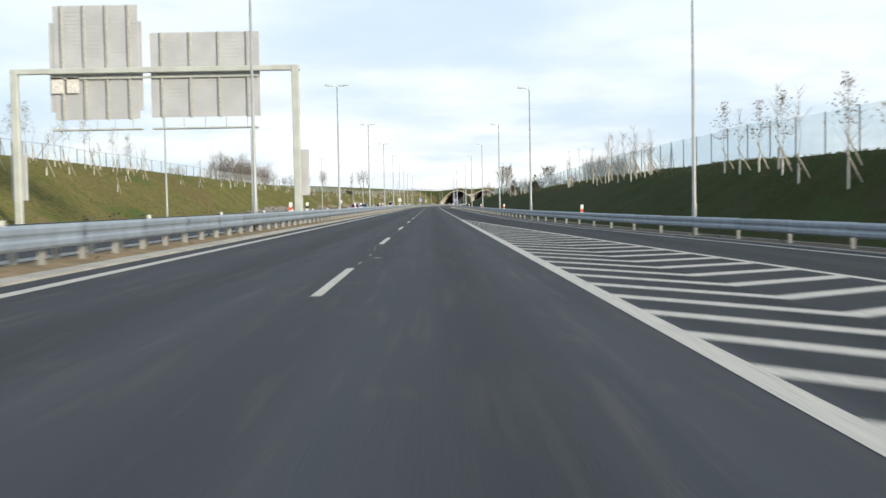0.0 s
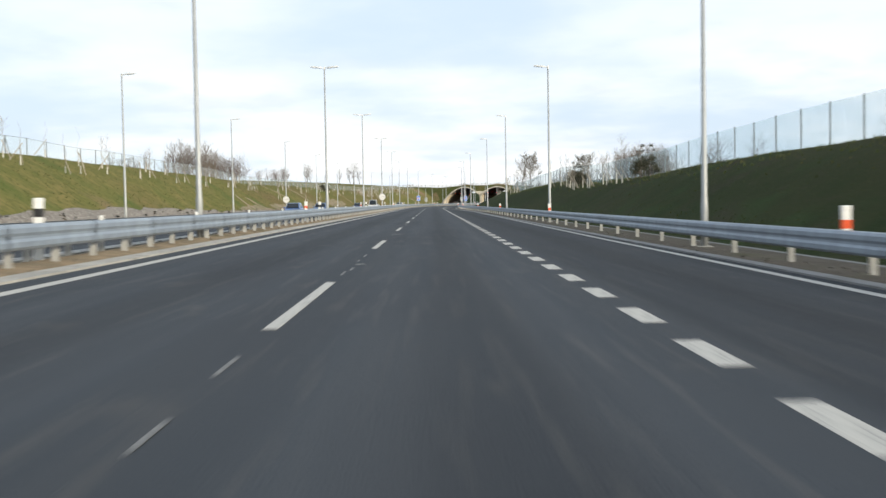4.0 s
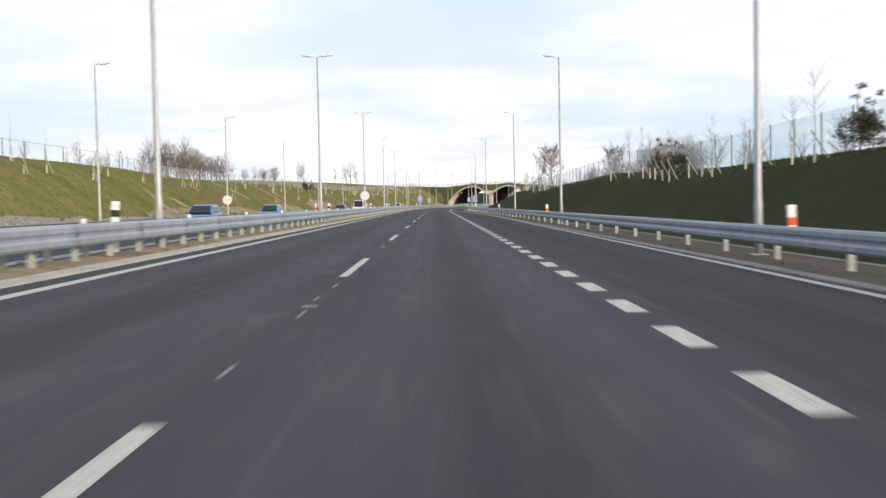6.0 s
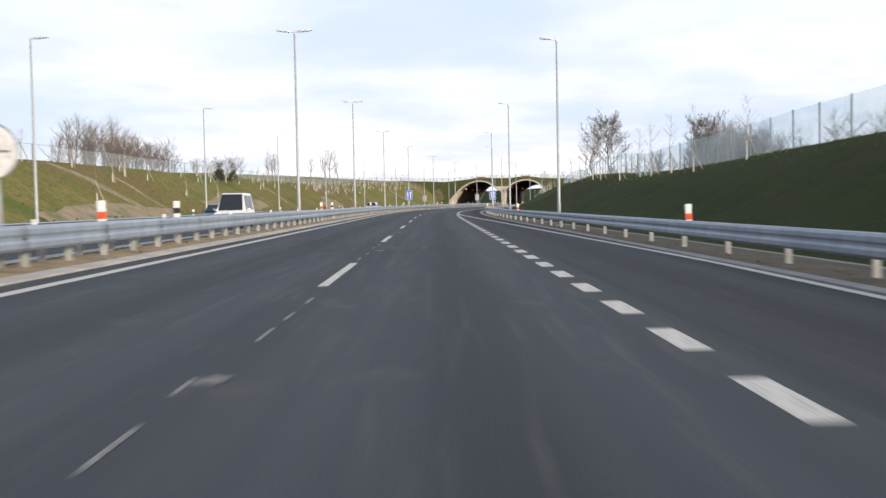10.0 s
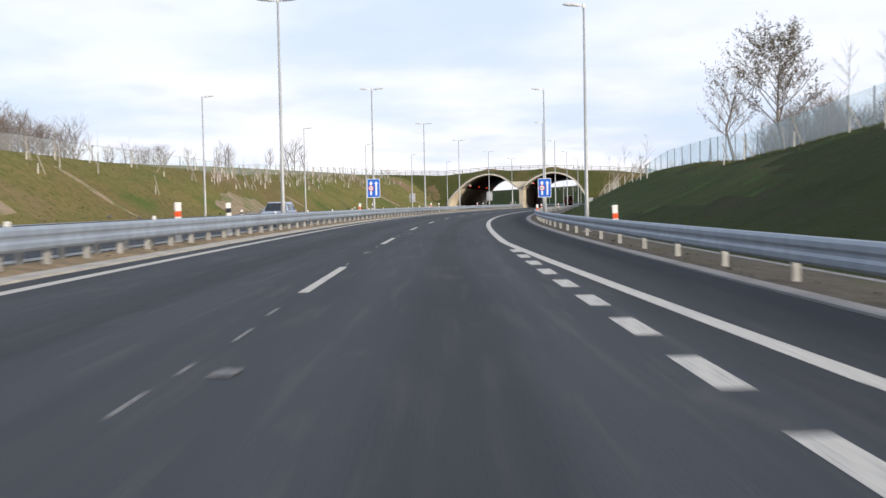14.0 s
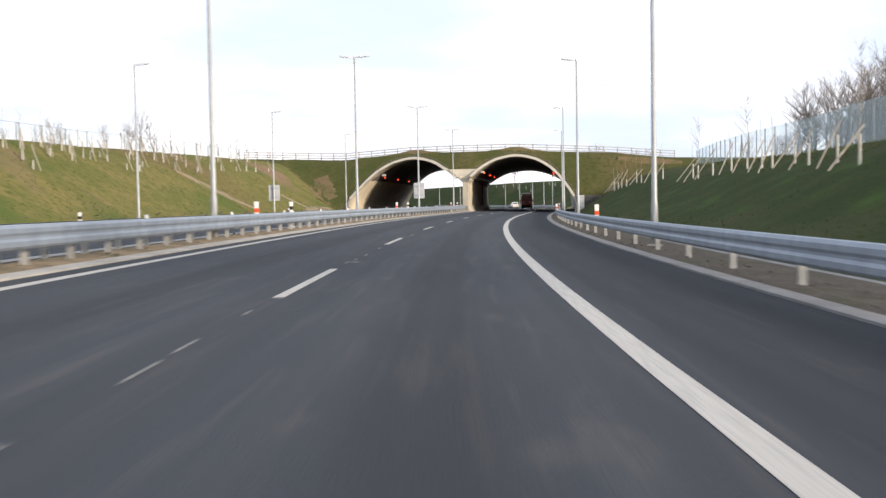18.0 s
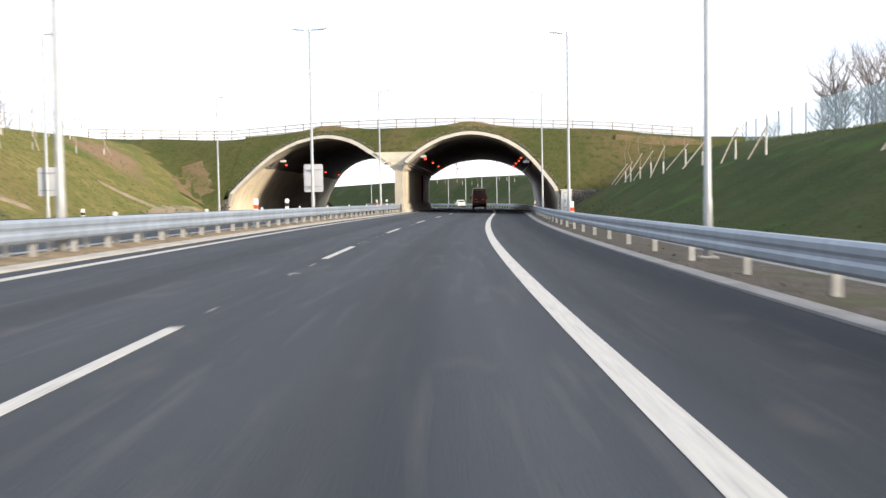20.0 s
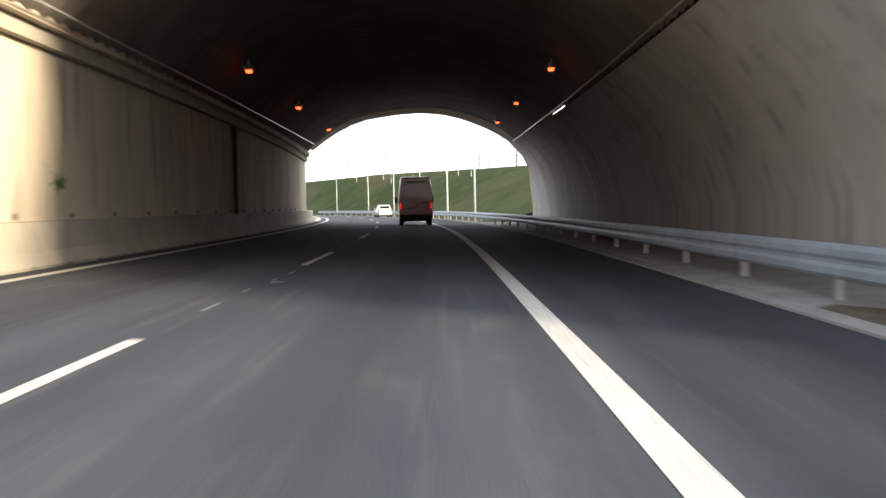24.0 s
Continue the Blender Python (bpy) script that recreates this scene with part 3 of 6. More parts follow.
# short worn premarking scraps of an older line between the dashes
rnd = random.Random(5)
scrap = Shape().box(-0.02, 0.02, -0.42, 0.42, 0, 0.002).mesh("old_line_scrap", OLD_PAINT)
smear = Shape().box(-0.09, 0.09, -0.14, 0.14, 0, 0.002).mesh("paint_smear", OLD_PAINT)
for k in range(0, 32):
    for j in range(5):
        s = 19.3 + 18 * k + 1.6 + 2.05 * j + rnd.uniform(-0.6, 0.6)
        if rnd.random() < 0.75:
            part("old_line_scrap", scrap, OLD_PAINT, road, at=M(s, rnd.uniform(-0.05, 0.08), 0.002) @ Matrix.Diagonal((1, rnd.uniform(0.5, 1.2), 1, 1)))
    s = 19.3 + 18 * k + rnd.uniform(2, 8)
    part("paint_smear", smear, OLD_PAINT, road, at=M(s, rnd.uniform(-0.1, 0.35), 0.003, rnd.uniform(-25, 25)))

# hatched gore: chevrons between the through lane and the slip road
for k in range(0, 42):
    s = -7.75 + 2.15 * k
    left, right = 3.86, gore_u(s) - 0.1
    wide = right - left
    if wide < 0.35:
        continue
    rows = []
    for u, ds in ((left, 0.0), (left + 0.45 * wide, -0.46 * wide), (gore_u(s + 0.3) - 0.1, 0.025 * wide)):
        rows.append([P(s + ds - 0.3, u, road_z(u) + PT - 0.001), P(s + ds + 0.3, u, road_z(u) + PT - 0.001)])
    part("gore_stripe", Shape().loft(rows), PAINT, road)

# ---- grade-separated crossing: two arched barrels ----
HALF_IN = [(8.0, -0.4), (8.05, 1.0), (7.65, 2.1), (7.15, 2.9), (6.5, 3.82), (5.82, 4.72), (5.05, 5.56), (4.4, 6.07), (3.55, 6.62), (2.65, 7.06), (1.55, 7.38), (0.8, 7.53), (0, 7.58)]
RING = [(8.33, -0.4), (8.38, 1.0), (7.97, 2.22), (7.46, 3.03), (6.8, 3.97), (6.1, 4.9), (5.3, 5.8), (4.6, 6.35), (3.7, 6.94), (2.75, 7.4), (1.6, 7.72), (0.8, 7.88), (0, 7.93)]
FAR_IN = [(9.8, -0.4), (9.85, 0.9), (9.65, 2.3), (9.25, 3.6), (8.55, 4.5), (7.45, 5.4), (6.6, 5.85), (5.8, 6.2), (4.9, 6.52), (3.9, 6.82), (2.9, 7.02), (2.0, 7.11), (1.2, 7.14),
          (0.1, 7.08), (-0.8, 6.98), (-2.1, 6.8), (-3.1, 6.5), (-3.95, 6.12), (-4.8, 5.65), (-5.8, 5.0)]
SPRING = 5
BARRELS = ((1.5, 1), (-13.0, -1))


def cut(z, back=False, u=0.0):
    z = max(z, 2.15)
    return (SB - LEAN * z if back else SF + LEAN * z) + skew(u)


def mirrored(half):
    return half + [(-v, z) for v, z in half[::-1][1:]]


def profile(half, side):
    """A whole arch; the far barrel reaches further towards the centre pillar."""
    full = mirrored(half)
    return full if side > 0 else [(v - 0.8 * max(0.0, (-v - 4.2) / 1.9) ** 1.6, z) for v, z in full]


def section(c, side, grow=0.0, rise=0.0):
    """Corners of a barrel from its outer foot over the crown to the centre wall, at the near and at the far end."""
    near = profile(HALF_IN, side)[:len(FAR_IN)]
    far_end = FAR_IN if side > 0 else near
    out = []
    for (v, z), (vf, zf) in zip(near, far_end):
        k = grow * v / 8
        out.append((c + side * (v + k), z + rise, c + side * (vf + k), zf + rise))
    return out


def barrel_loft(points, steps, ripple=0.0, inset=0.0):
    sh, rows = Shape(), []
    for i in range(steps + 1):
        row = []
        for u, z, uf, zf in points:
            a, b, k = cut(z, False, u) + inset, cut(zf, True, u) - inset, i / steps
            q = a + (b - a) * k
            row.append(P(q, u + (uf - u) * k, z + (zf - z) * k + ripple * math.sin(2 * math.pi * q / 0.8)))
        rows.append(row)
    sh.loft(rows)
    return sh


def ring_edge(c, side, back):
    """Outer and inner corners of a portal ring."""
    out = []
    for (vo, zo), (vn, zn), (u, z, uf, zf) in zip(profile(RING, side), profile(HALF_IN, side), section(c, side)):
        a, b = (uf, zf) if back else (u, z)
        if vo > 0 or zo > 4.8:
            out.append((a + side * (vo - vn), b + zo - zn, a, b))
    return out


crossing = tagged(new("tunnel"), "twin arched concrete underpass with corrugated dark vault under a green embankment", "tunnel", kind="structure")
for c, side in BARRELS:
    # the far barrel's wall takes the lit tone, the near one the shaded
    part("outer_wall", barrel_loft(section(c, side, 0.02)[:SPRING + 1], 40), WALL_DIM if side > 0 else WALLC, crossing, "concrete side wall with damp streaks, light and shade in its tone", True)
    end = [(-4.9, 4.55, -4.9, 4.6)] if side > 0 else [(-5.9, 4.5, -5.9, 4.5)]
    part("vault", barrel_loft(section(c, side, 0.07, 0.09)[SPRING:] + end, 330, 0.05, 1.0), LINER, crossing, "dark corrugated steel vault", True)
    # portal rings: a thin front edge and a deep concrete collar under it
    for back in (False, True):
        sg = -1 if back else 1
        rows = []
        for a, zo, b, zn in ring_edge(c, side, back):
            so, sn = cut(zo, back, a), cut(zn, back, b)
            deep = 0.9 + 3.0 * min(1.0, max(0.0, (zn - 4.2) / 2.0))
            rows.append([P(so - sg * 0.45, a, zo), P(sn - sg * 0.45, b, zn), P(sn + sg * deep, b, zn), P(so + sg * deep, a, zo)])
        part("portal_ring", Shape().loft(rows, closed=True, caps=True), RINGC, crossing, "pale cast concrete portal ring", False)

# central wall between the barrels with ledges and stepped plinth
def wall_block(u0, u1, z0, z1, s0, s1, mat, name, label, n=20):
    rows = []
    for i in range(n + 1):
        s = s0 + (s1 - s0) * i / n
        rows.append([P(s, u0, z0), P(s, u1, z0), P(s, u1, z1), P(s, u0, z1)])
    return part(name, Shape().loft(rows, closed=True, caps=True), mat, crossing, label)


wall_block(-5.55, -4.95, -0.1, 4.45, 563.6, 627.0, WALLC, "centre_wall", "stained concrete centre wall")
wall_block(-5.75, -4.75, 4.3, 4.62, 563.4, 626.0, RINGC, "ledge", "projecting concrete ledge")
wall_block(-5.95, -4.55, 4.62, 4.9, 563.3, 625.5, WALLC, "ledge", "projecting concrete ledge")
head = Shape()
poly = [(-5.62, 0.0), (-4.88, 0.0), (-4.88, 4.0), (-4.62, 4.35), (-4.55, 4.9), (-3.7, 5.9), (-7.6, 5.9), (-6.35, 4.95), (-5.88, 4.35), (-5.62, 4.0)]
head.loft([[P(cut(4.9) + 0.6 if z < 4.6 else cut(z) - 0.32, u, z) for u, z in poly], [P(567.0 + max(0, z - 4.9) * 1.5, u, z) for u, z in poly]], closed=True, caps=True)
part("pillar_head", head, RINGC, crossing, "pale concrete pillar head between the two arches")
plinth = lambda s: [(-4.96, 0.05), (-4.52, 0.06), (-4.50, 0.16), (-4.68, 0.42), (-4.76, 0.95), (-4.96, 0.97)]
sh = Shape().loft([[P(s, u, z) for u, z in plinth(s)] for s in np.linspace(563.0, 630, 30)], closed=True, caps=True)
part("plinth", sh, RINGC, crossing, "concrete safety barrier foot along the wall")
sh = Shape().loft([[P(s, -10.5 - u, z) for u, z in plinth(s)] for s in np.linspace(563.0, 630, 30)], closed=True, caps=True)
part("plinth", sh, RINGC, crossing, "concrete safety barrier foot along the wall")


def foot_row(q):
    inner, top = edge_right(q) + 0.37, road_z(edge_right(q)) - 0.08 + 0.125 * min(1.0, (q - 562) / 2)
    return [(inner - 0.02, top - 0.15), (inner, top), (9.75 + flare(q), top + 0.005), (9.75 + flare(q), top - 0.15)]


walk_way = strip(foot_row, 562, 628.5, 1.0)
part("foot_strip", walk_way, KERB_DULL, crossing, "dusty concrete strip under the rail along the tunnel wall")
MOSS = material("moss", (0.06, 0.16, 0.03), 0.9)
moss = Shape()
rm = random.Random(2)
for _ in range(150):
    a, d = rm.uniform(0, 6.28), abs(rm.gauss(0, 0.15))
    q = 0.025
    y0, z0 = 571.95 + 1.5 * d * math.cos(a), 1.70 + d * math.sin(a) * 0.7
    moss.add([P(y0 - q, -4.945, z0 - q), P(y0 + q, -4.945, z0 - q), P(y0 + q, -4.945, z0 + q), P(y0 - q, -4.945, z0 + q)], [(0, 1, 2, 3)])
part("moss_patch", moss, MOSS, crossing, "small tuft of green moss on the wall")
for k in range(16):
    part("fixing", Shape().tube([P(569.5 + 3.1 * k, -4.96, 1.06), P(569.5 + 3.1 * k, -4.90, 1.06)], 0.055, 10), LINER, crossing, "dark round fixing")
    part("weep_hole", Shape().box(-0.012, 0.012, -0.07, 0.07, 0.0, 0.07).mesh("weep_hole", LINER), LINER, crossing, "dark weep hole", at=M(569.2 + 1.9 * k, -4.505, 0.10))
PIPE = material("drain_pipe", (0.03, 0.03, 0.032), 0.5)
part("drain_pipe", Shape().tube([P(592, -4.9, 0.9), P(592, -4.9, 4.3)], 0.12, 10), PIPE, crossing, "black vertical drain pipe")
TRAY = material("cable_tray", (0.55, 0.56, 0.56), 0.4, metal=0.6)
for c, side in BARRELS:
    for way in (((564.5, 5.62, 4.74), (579, 6.0, 4.93), (593, 6.4, 5.07), (621, 7.42, 5.24)), ((566, -5.7, 4.78), (587, -5.69, 4.85), (620, -5.4, 5.15))):
        rows = [[P(q + (2.5 if side < 0 else 0), c + side * v + du, z + dz) for du, dz in ((-0.028, -0.022), (0.028, -0.022), (0.028, 0.022), (-0.028, 0.022))] for q, v, z in way]
        part("cable_tray", Shape().loft(rows, closed=True, caps=True), TRAY, crossing, "galvanised cable tray")

# embankment faces and top over the barrels
EDGES = {(k, back): sorted(q[:2] for q in ring_edge(*BARRELS[k], back)[1:]) for k in (0, 1) for back in (False, True)}


def ring_top(u, back=False):
    best = -0.3
    for k in (0, 1):
        edge = EDGES[k, back]
        if edge[0][0] <= u <= edge[-1][0]:
            best = max(best, float(np.interp(u, [q[0] for q in edge], [q[1] for q in edge])))
    if -7.6 < u < -3.6:
        best = max(best, 5.85)
    return best


def mound(u):
    """The turf swells a little over the crown of each arch."""
    hump = sum(0.55 * math.exp(-((u - c) / 2.6) ** 2) for c, _side in BARRELS)
    return max(bank_top(u), ring_top(u) + 0.35) + hump


us = list(np.arange(-21.6, 11.8, 0.31))
for back in (False, True):
    rows, uv = [], []
    for u in us:
        lo, hi = max(ring_top(u, back), 2.0) - 0.05, mound(u)
        row = []
        for k in range(13):
            z = lo + (hi - lo) * k / 12
            q = 0.22 * math.sin(math.pi * k / 12) + wavy(z * 3, u, 0.16) * math.sin(math.pi * k / 12)
            s = cut(z, back, u) + (0.1 - q if not back else q - 0.1)
            row.append(P(s, u, z))
            uv.append((u, s))
        rows.append(row)
    sh = Shape().loft(rows)
    sh.uv = uv
    face = part("turf_face", sh, GRASS_BANK, crossing, "grassy embankment face above the portals", True)
    face.data.materials.append(PATCH)
    for poly in face.data.polygons:
        column, row = divmod(poly.index, 12)
        near = min(abs(us[column] - c) for c, _side in BARRELS)
        poly.material_index = int(near + 1.1 * noise.noise(Vector((column * 0.3, row * 0.4, 5.1))) < 3.4 - 0.55 * (11 - row))
rows, uv = [], []
for u in us:
    z = mound(u)
    ss = np.linspace(cut(z, False, u) + 0.1, cut(z, True, u) - 0.1, 9)
    rows.append([P(s, u, z + (0 if k in (0, 8) else wavy(s, u, 0.1))) for k, s in enumerate(ss)])
    uv += [(u, s) for s in ss]
sh = Shape().loft(rows)
sh.uv = uv
turf_top = part("turf_top", sh, GRASS_BANK, crossing, "grassy top of the crossing", True)
turf_top.data.materials.append(PATCH)
for poly in turf_top.data.polygons:
    column, row = divmod(poly.index, 8)
    near = min(abs(us[column] - c) for c, _side in BARRELS)
    poly.material_index = int(row < 2 and near < 3.2)

# ---- tunnel lamps ----
RED = glowing("sodium_lamp", (1.0, 0.055, 0.018), 4.5)
CASE = material("lamp_case", (0.28, 0.27, 0.26), 0.4, metal=0.5)
def tunnel_lamp(s, u, z):
    ob = thing("tunnel_lamp", M(s, u, z), "small glowing orange-red lamp under the dark vault", "lamp", "tunnel lamps")
    part("housing", Shape().box(-0.16, 0.16, -0.25, 0.25, 0.0, 0.12, 0.02), CASE, ob)
    part("lens", Shape().box(-0.10, 0.10, -0.08, 0.08, -0.09, 0.0, 0.03), RED, ob, "glowing orange lens")
    part("bracket", Shape().box(-0.03, 0.03, -0.05, 0.05, 0.12, 0.32), CASE, ob)
LAMP_ROWS = (((573.0, 6.57, 5.48), (587.1, 6.7, 5.7), (601.3, 6.85, 5.88), (613.6, 7.1, 5.93)), ((572.0, -3.27, 5.52), (585.1, -3.2, 5.55), (598.6, -3.07, 5.58), (614.5, -2.75, 5.72)),
             ((574.2, -18.1, 5.25), (588.2, -18.1, 5.25), (603.3, -18.1, 5.25), (619.5, -18.0, 5.3)), ((574.2, -8.1, 5.4), (588.2, -8.1, 5.4), (603.3, -8.1, 5.4)))
for spots_of_row in LAMP_ROWS:
    for q, u, z in spots_of_row:
        tunnel_lamp(q, u, z)
CAM = material("camera_case", (0.66, 0.66, 0.64), 0.5)
for s, u, z in ((566.6, -3.1, 5.42), (563.6, 6.85, 4.62), (568.5, -17.3, 5.3)):
    ob = thing("camera_box", M(s, u, z), "pale grey camera housing fixed at the portal edge", "camera")
    part("case", Shape().box(-0.28, 0.28, -0.2, 0.2, 0, 0.22, 0.03), CAM, ob)
    part("arm", Shape().box(-0.04, 0.04, -0.04, 0.25, 0.2, 0.4), CASE, ob)

# ---- guard rails ----
def beam_mesh(length):
    prof = [(0.0, 0.0), (0.03, 0.01), (0.066, 0.055), (0.068, 0.14), (0.04, 0.19), (0.04, 0.235), (0.068, 0.285), (0.066, 0.365), (0.03, 0.42), (-0.02, 0.43)]
    loop = prof + [(x - 0.012, z) for x, z in prof[::-1]]
    sh = Shape().loft([[(x, y, z) for x, z in loop] for y in (-length / 2 - 0.08, length / 2 + 0.08)], closed=True, caps=True)
    return sh.mesh("beam", STEEL)


BEAM_LEN, POST_GAP = 4.5, 2.25
BEAM = beam_mesh(BEAM_LEN)
POST_ME = Shape().loft([[(x, y, z) for x, y in ((-0.06, -0.045), (0.06, -0.045), (0.06, -0.03), (-0.045, -0.03), (-0.045, 0.03), (0.06, 0.03), (0.06, 0.045), (-0.06, 0.045))] for z in (-0.35, 0.70)], closed=True, caps=True).mesh("post", POST)
SPACER = Shape().box(0.02, 0.13, -0.05, 0.05, 0.40, 0.66, 0.015).mesh("spacer", POST)
REFLECT = Shape().box(-0.035, 0.035, -0.02, 0.02, 0.0, 0.10, 0.006)
WHITE = material("white_plastic", (0.80, 0.80, 0.77), 0.5, second=(0.70, 0.70, 0.68), grain=6)
REFLECT_ME = REFLECT.mesh("reflector", WHITE)


def guard_rail(u_of, s_from, s_to, face, label, lift=0.34, reflect=False, span=BEAM_LEN, posts=2, beam=BEAM):
    """face: +1 when the beam looks to the right, -1 to the left."""
    rail = thing("guard_rail", Matrix.Identity(4), label, "guard rail")
    flip = 1 if face > 0 else -1
    n = int((s_to - s_from) / span)
    for i in range(n):
        s = s_from + span * (i + 0.5)
        sa, sb = s - span / 2, s + span / 2
        yaw = math.degrees(math.atan2(-(u_of(sb) - u_of(sa)), span))
        m = M(s, u_of(s), road_z(u_of(s)) + lift, yaw)
        part("beam", beam, STEEL, rail, at=m if flip > 0 else m @ Matrix.Rotation(math.pi, 4, "Z"))
        for sp in [sa + 0.56 + POST_GAP * k for k in range(posts)]:
            up = u_of(sp) - face * 0.19
            m2 = M(sp, up, road_z(u_of(sp)))
            m2 = m2 if flip > 0 else m2 @ Matrix.Rotation(math.pi, 4, "Z")
            part("post", POST_ME, POST, rail, at=m2)
            part("spacer", SPACER, POST, rail, at=m2)
        if reflect and i % 2 == 0:
            part("reflector", REFLECT_ME, WHITE, rail, at=M(sa + 0.6, u_of(sa) - face * 0.02, road_z(u_of(s)) + lift + 0.425))
    return rail


guard_rail(fixed(-5.22), -20, 566, 1, "galvanised steel median guard rail on short posts in bare soil", reflect=True)
guard_rail(fixed(-6.12), -20, 566, -1, "galvanised guard rail of the median facing the far carriageway")
guard_rail(right_rail_u, -17.46, 760, -1, "blue-grey galvanised guard rail along the shoulder, on short posts", span=4.3, posts=1, beam=beam_mesh(4.3))
guard_rail(fixed(-18.0), 262, 552, 1, "galvanised guard rail on the outer edge of the far carriageway")
guard_rail(fixed(-5.22), 630, 760, 1, "galvanised steel guard rail of the median behind the underpass")

# ---- lamps ----
def pole_shape(h):
    return Shape().tube([(0, 0, 0), (0, 0, 1.3), (0, 0, 1.36), (0, 0, h)], [0.105, 0.10, 0.085, 0.045], 12)


def head_shape(sx):
    """A flat lamp head that reaches out along x."""
    rows = []
    for x, w, t in ((0.0, 0.05, 0.04), (0.18, 0.07, 0.05), (0.3, 0.13, 0.08), (0.75, 0.15, 0.085), (0.95, 0.10, 0.05)):
        z = 0.10 * x
        rows.append([(sx * x, -w, z - t * 0.3), (sx * x, w, z - t * 0.3), (sx * x, w * 0.7, z + t), (sx * x, -w * 0.7, z + t)])
    return Shape().loft(rows, closed=True, caps=True)


POLE_H = 10.3
pole_me, base_me = pole_shape(POLE_H).mesh("pole", POLE, True), Shape().box(-0.2, 0.2, -0.2, 0.2, -0.2, 0.06, 0.02).mesh("base", KERB)
HEADC = material("lamp_head", (0.66, 0.67, 0.67), 0.4, metal=0.2)
GLASS_L = material("lamp_glass", (0.75, 0.77, 0.78), 0.15)
head_me = {sx: head_shape(sx).mesh("head", HEADC) for sx in (1, -1)}
glass_me = {sx: Shape().box(min(sx * 0.34, sx * 0.74), max(sx * 0.34, sx * 0.74), -0.10, 0.10, -0.02 + 0.05, 0.028 + 0.02, 0.008).mesh("glass", GLASS_L) for sx in (1, -1)}
hatch_me = Shape().box(-0.05, 0.05, -0.112, -0.09, 0.55, 0.95, 0.008).mesh("hatch", POLE)
cap_me = Shape().tube([(0, 0, POLE_H - 0.12), (0, 0, POLE_H + 0.06)], [0.06, 0.055], 10).mesh("cap", HEADC)


def street_lamp(s, u, heads, label):
    ob = thing("street_lamp", M(s, u, road_z(u) - 0.02), label, "street lamp", "lamps along the motorway")
    part("base", base_me, KERB, ob, "concrete footing")
    part("pole", pole_me, POLE, ob)
    part("hatch", hatch_me, POLE, ob)
    part("cap", cap_me, HEADC, ob)
    for sx in heads:
        h = part("head", head_me[sx], HEADC, ob, at=Matrix.Translation((0, 0, POLE_H - 0.04)))
        part("glass", glass_me[sx], GLASS_L, h)
    return ob


MEDIAN_LAMPS = (3, 44, 85, 127, 168, 207.8, 250, 290.6, 331.2, 372, 410, 448, 482.3, 518.2, 551.4, 641, 676, 711, 746)
RIGHT_LAMPS = ((3, 17.2), (44, 12.2), (85.3, 9.3), (124.5, 9.3), (166, 9.3), (207, 9.2), (248.1, 9.3), (292.5, 8.5), (331.5, 8.4), (373, 8.1), (410, 7.98), (446.5, 7.9), (483.5, 8.2), (519, 8.15), (552, 7.95),
               (641, 8.5), (660, 8.5), (680, 8.5), (700, 8.5), (720, 8.5), (745, 8.5))
LEFT_LAMPS = (3, 44, 85, 126, 167, 206.8, 248, 289, 331, 371, 409, 445.7, 480.5, 515.5, 550)
for s in MEDIAN_LAMPS:
    street_lamp(s, -5.66, (1, -1), "slim grey lamp post with two flat heads, standing in the median")
for s, u in RIGHT_LAMPS:
    street_lamp(s, u, (-1,), "slim grey lamp post with one flat head behind the shoulder rail")
for s in LEFT_LAMPS:
    street_lamp(s, -19.1, (1,), "slim grey lamp post with one flat head beside the far carriageway")

# ---- sign gantry over the far carriageway ----
GANTRY = material("gantry_paint", (0.55, 0.57, 0.54), 0.5, metal=0.2, second=(0.47, 0.49, 0.46), grain=1.2)
BACK = material("sign_back", (0.50, 0.51, 0.53), 0.55, metal=0.1, second=(0.44, 0.45, 0.47), grain=0.8)
RIB = material("sign_rib", (0.55, 0.54, 0.50), 0.45, metal=0.4)
PLATE = material("white_plate", (0.74, 0.73, 0.70), 0.5)
gan = thing("sign_gantry", M(60, 0, 0), "pale green-grey steel gantry carrying two large sign boards seen from behind", "gantry")
for u in (-5.85, -21.2):
    z0 = road_z(u)
    part("column", Shape().box(u - 0.19, u + 0.19, -0.19, 0.19, z0 - 0.3, 8.9, 0.03), GANTRY, gan)
    part("foot_plate", Shape().box(u - 0.28, u + 0.28, -0.28, 0.28, z0 - 0.2, z0 + 0.05, 0.02), KERB, gan)
part("beam", Shape().box(-21.4, -5.6, -0.17, 0.17, 8.62, 8.92, 0.03), GANTRY, gan)
part("lower_beam", Shape().box(-19.3, -7.9, 0.2, 0.32, 8.35, 8.47, 0.01), GANTRY, gan)


def sign_board(u0, u1, z0, z1, ribs, rows):
    board = part("sign_board", Shape().box(u0, u1, 0.36, 0.40, z0, z1), BACK, gan, "grey aluminium back of a large sign board")
    for k in range(rows):
        z = z0 + (z1 - z0) * (k + 0.5) / rows
        part("seam", Shape().box(u0 + 0.02, u1 - 0.02, 0.345, 0.36, z - 0.02, z + 0.02), BACK, board)
    for k in range(ribs):
        u = u0 + (u1 - u0) * (k + 0.4) / (ribs - 0.2)
        part("rib", Shape().box(u - 0.07, u + 0.07, 0.25, 0.345, z0 - 0.05, z1, 0.01), RIB, board)
    return board


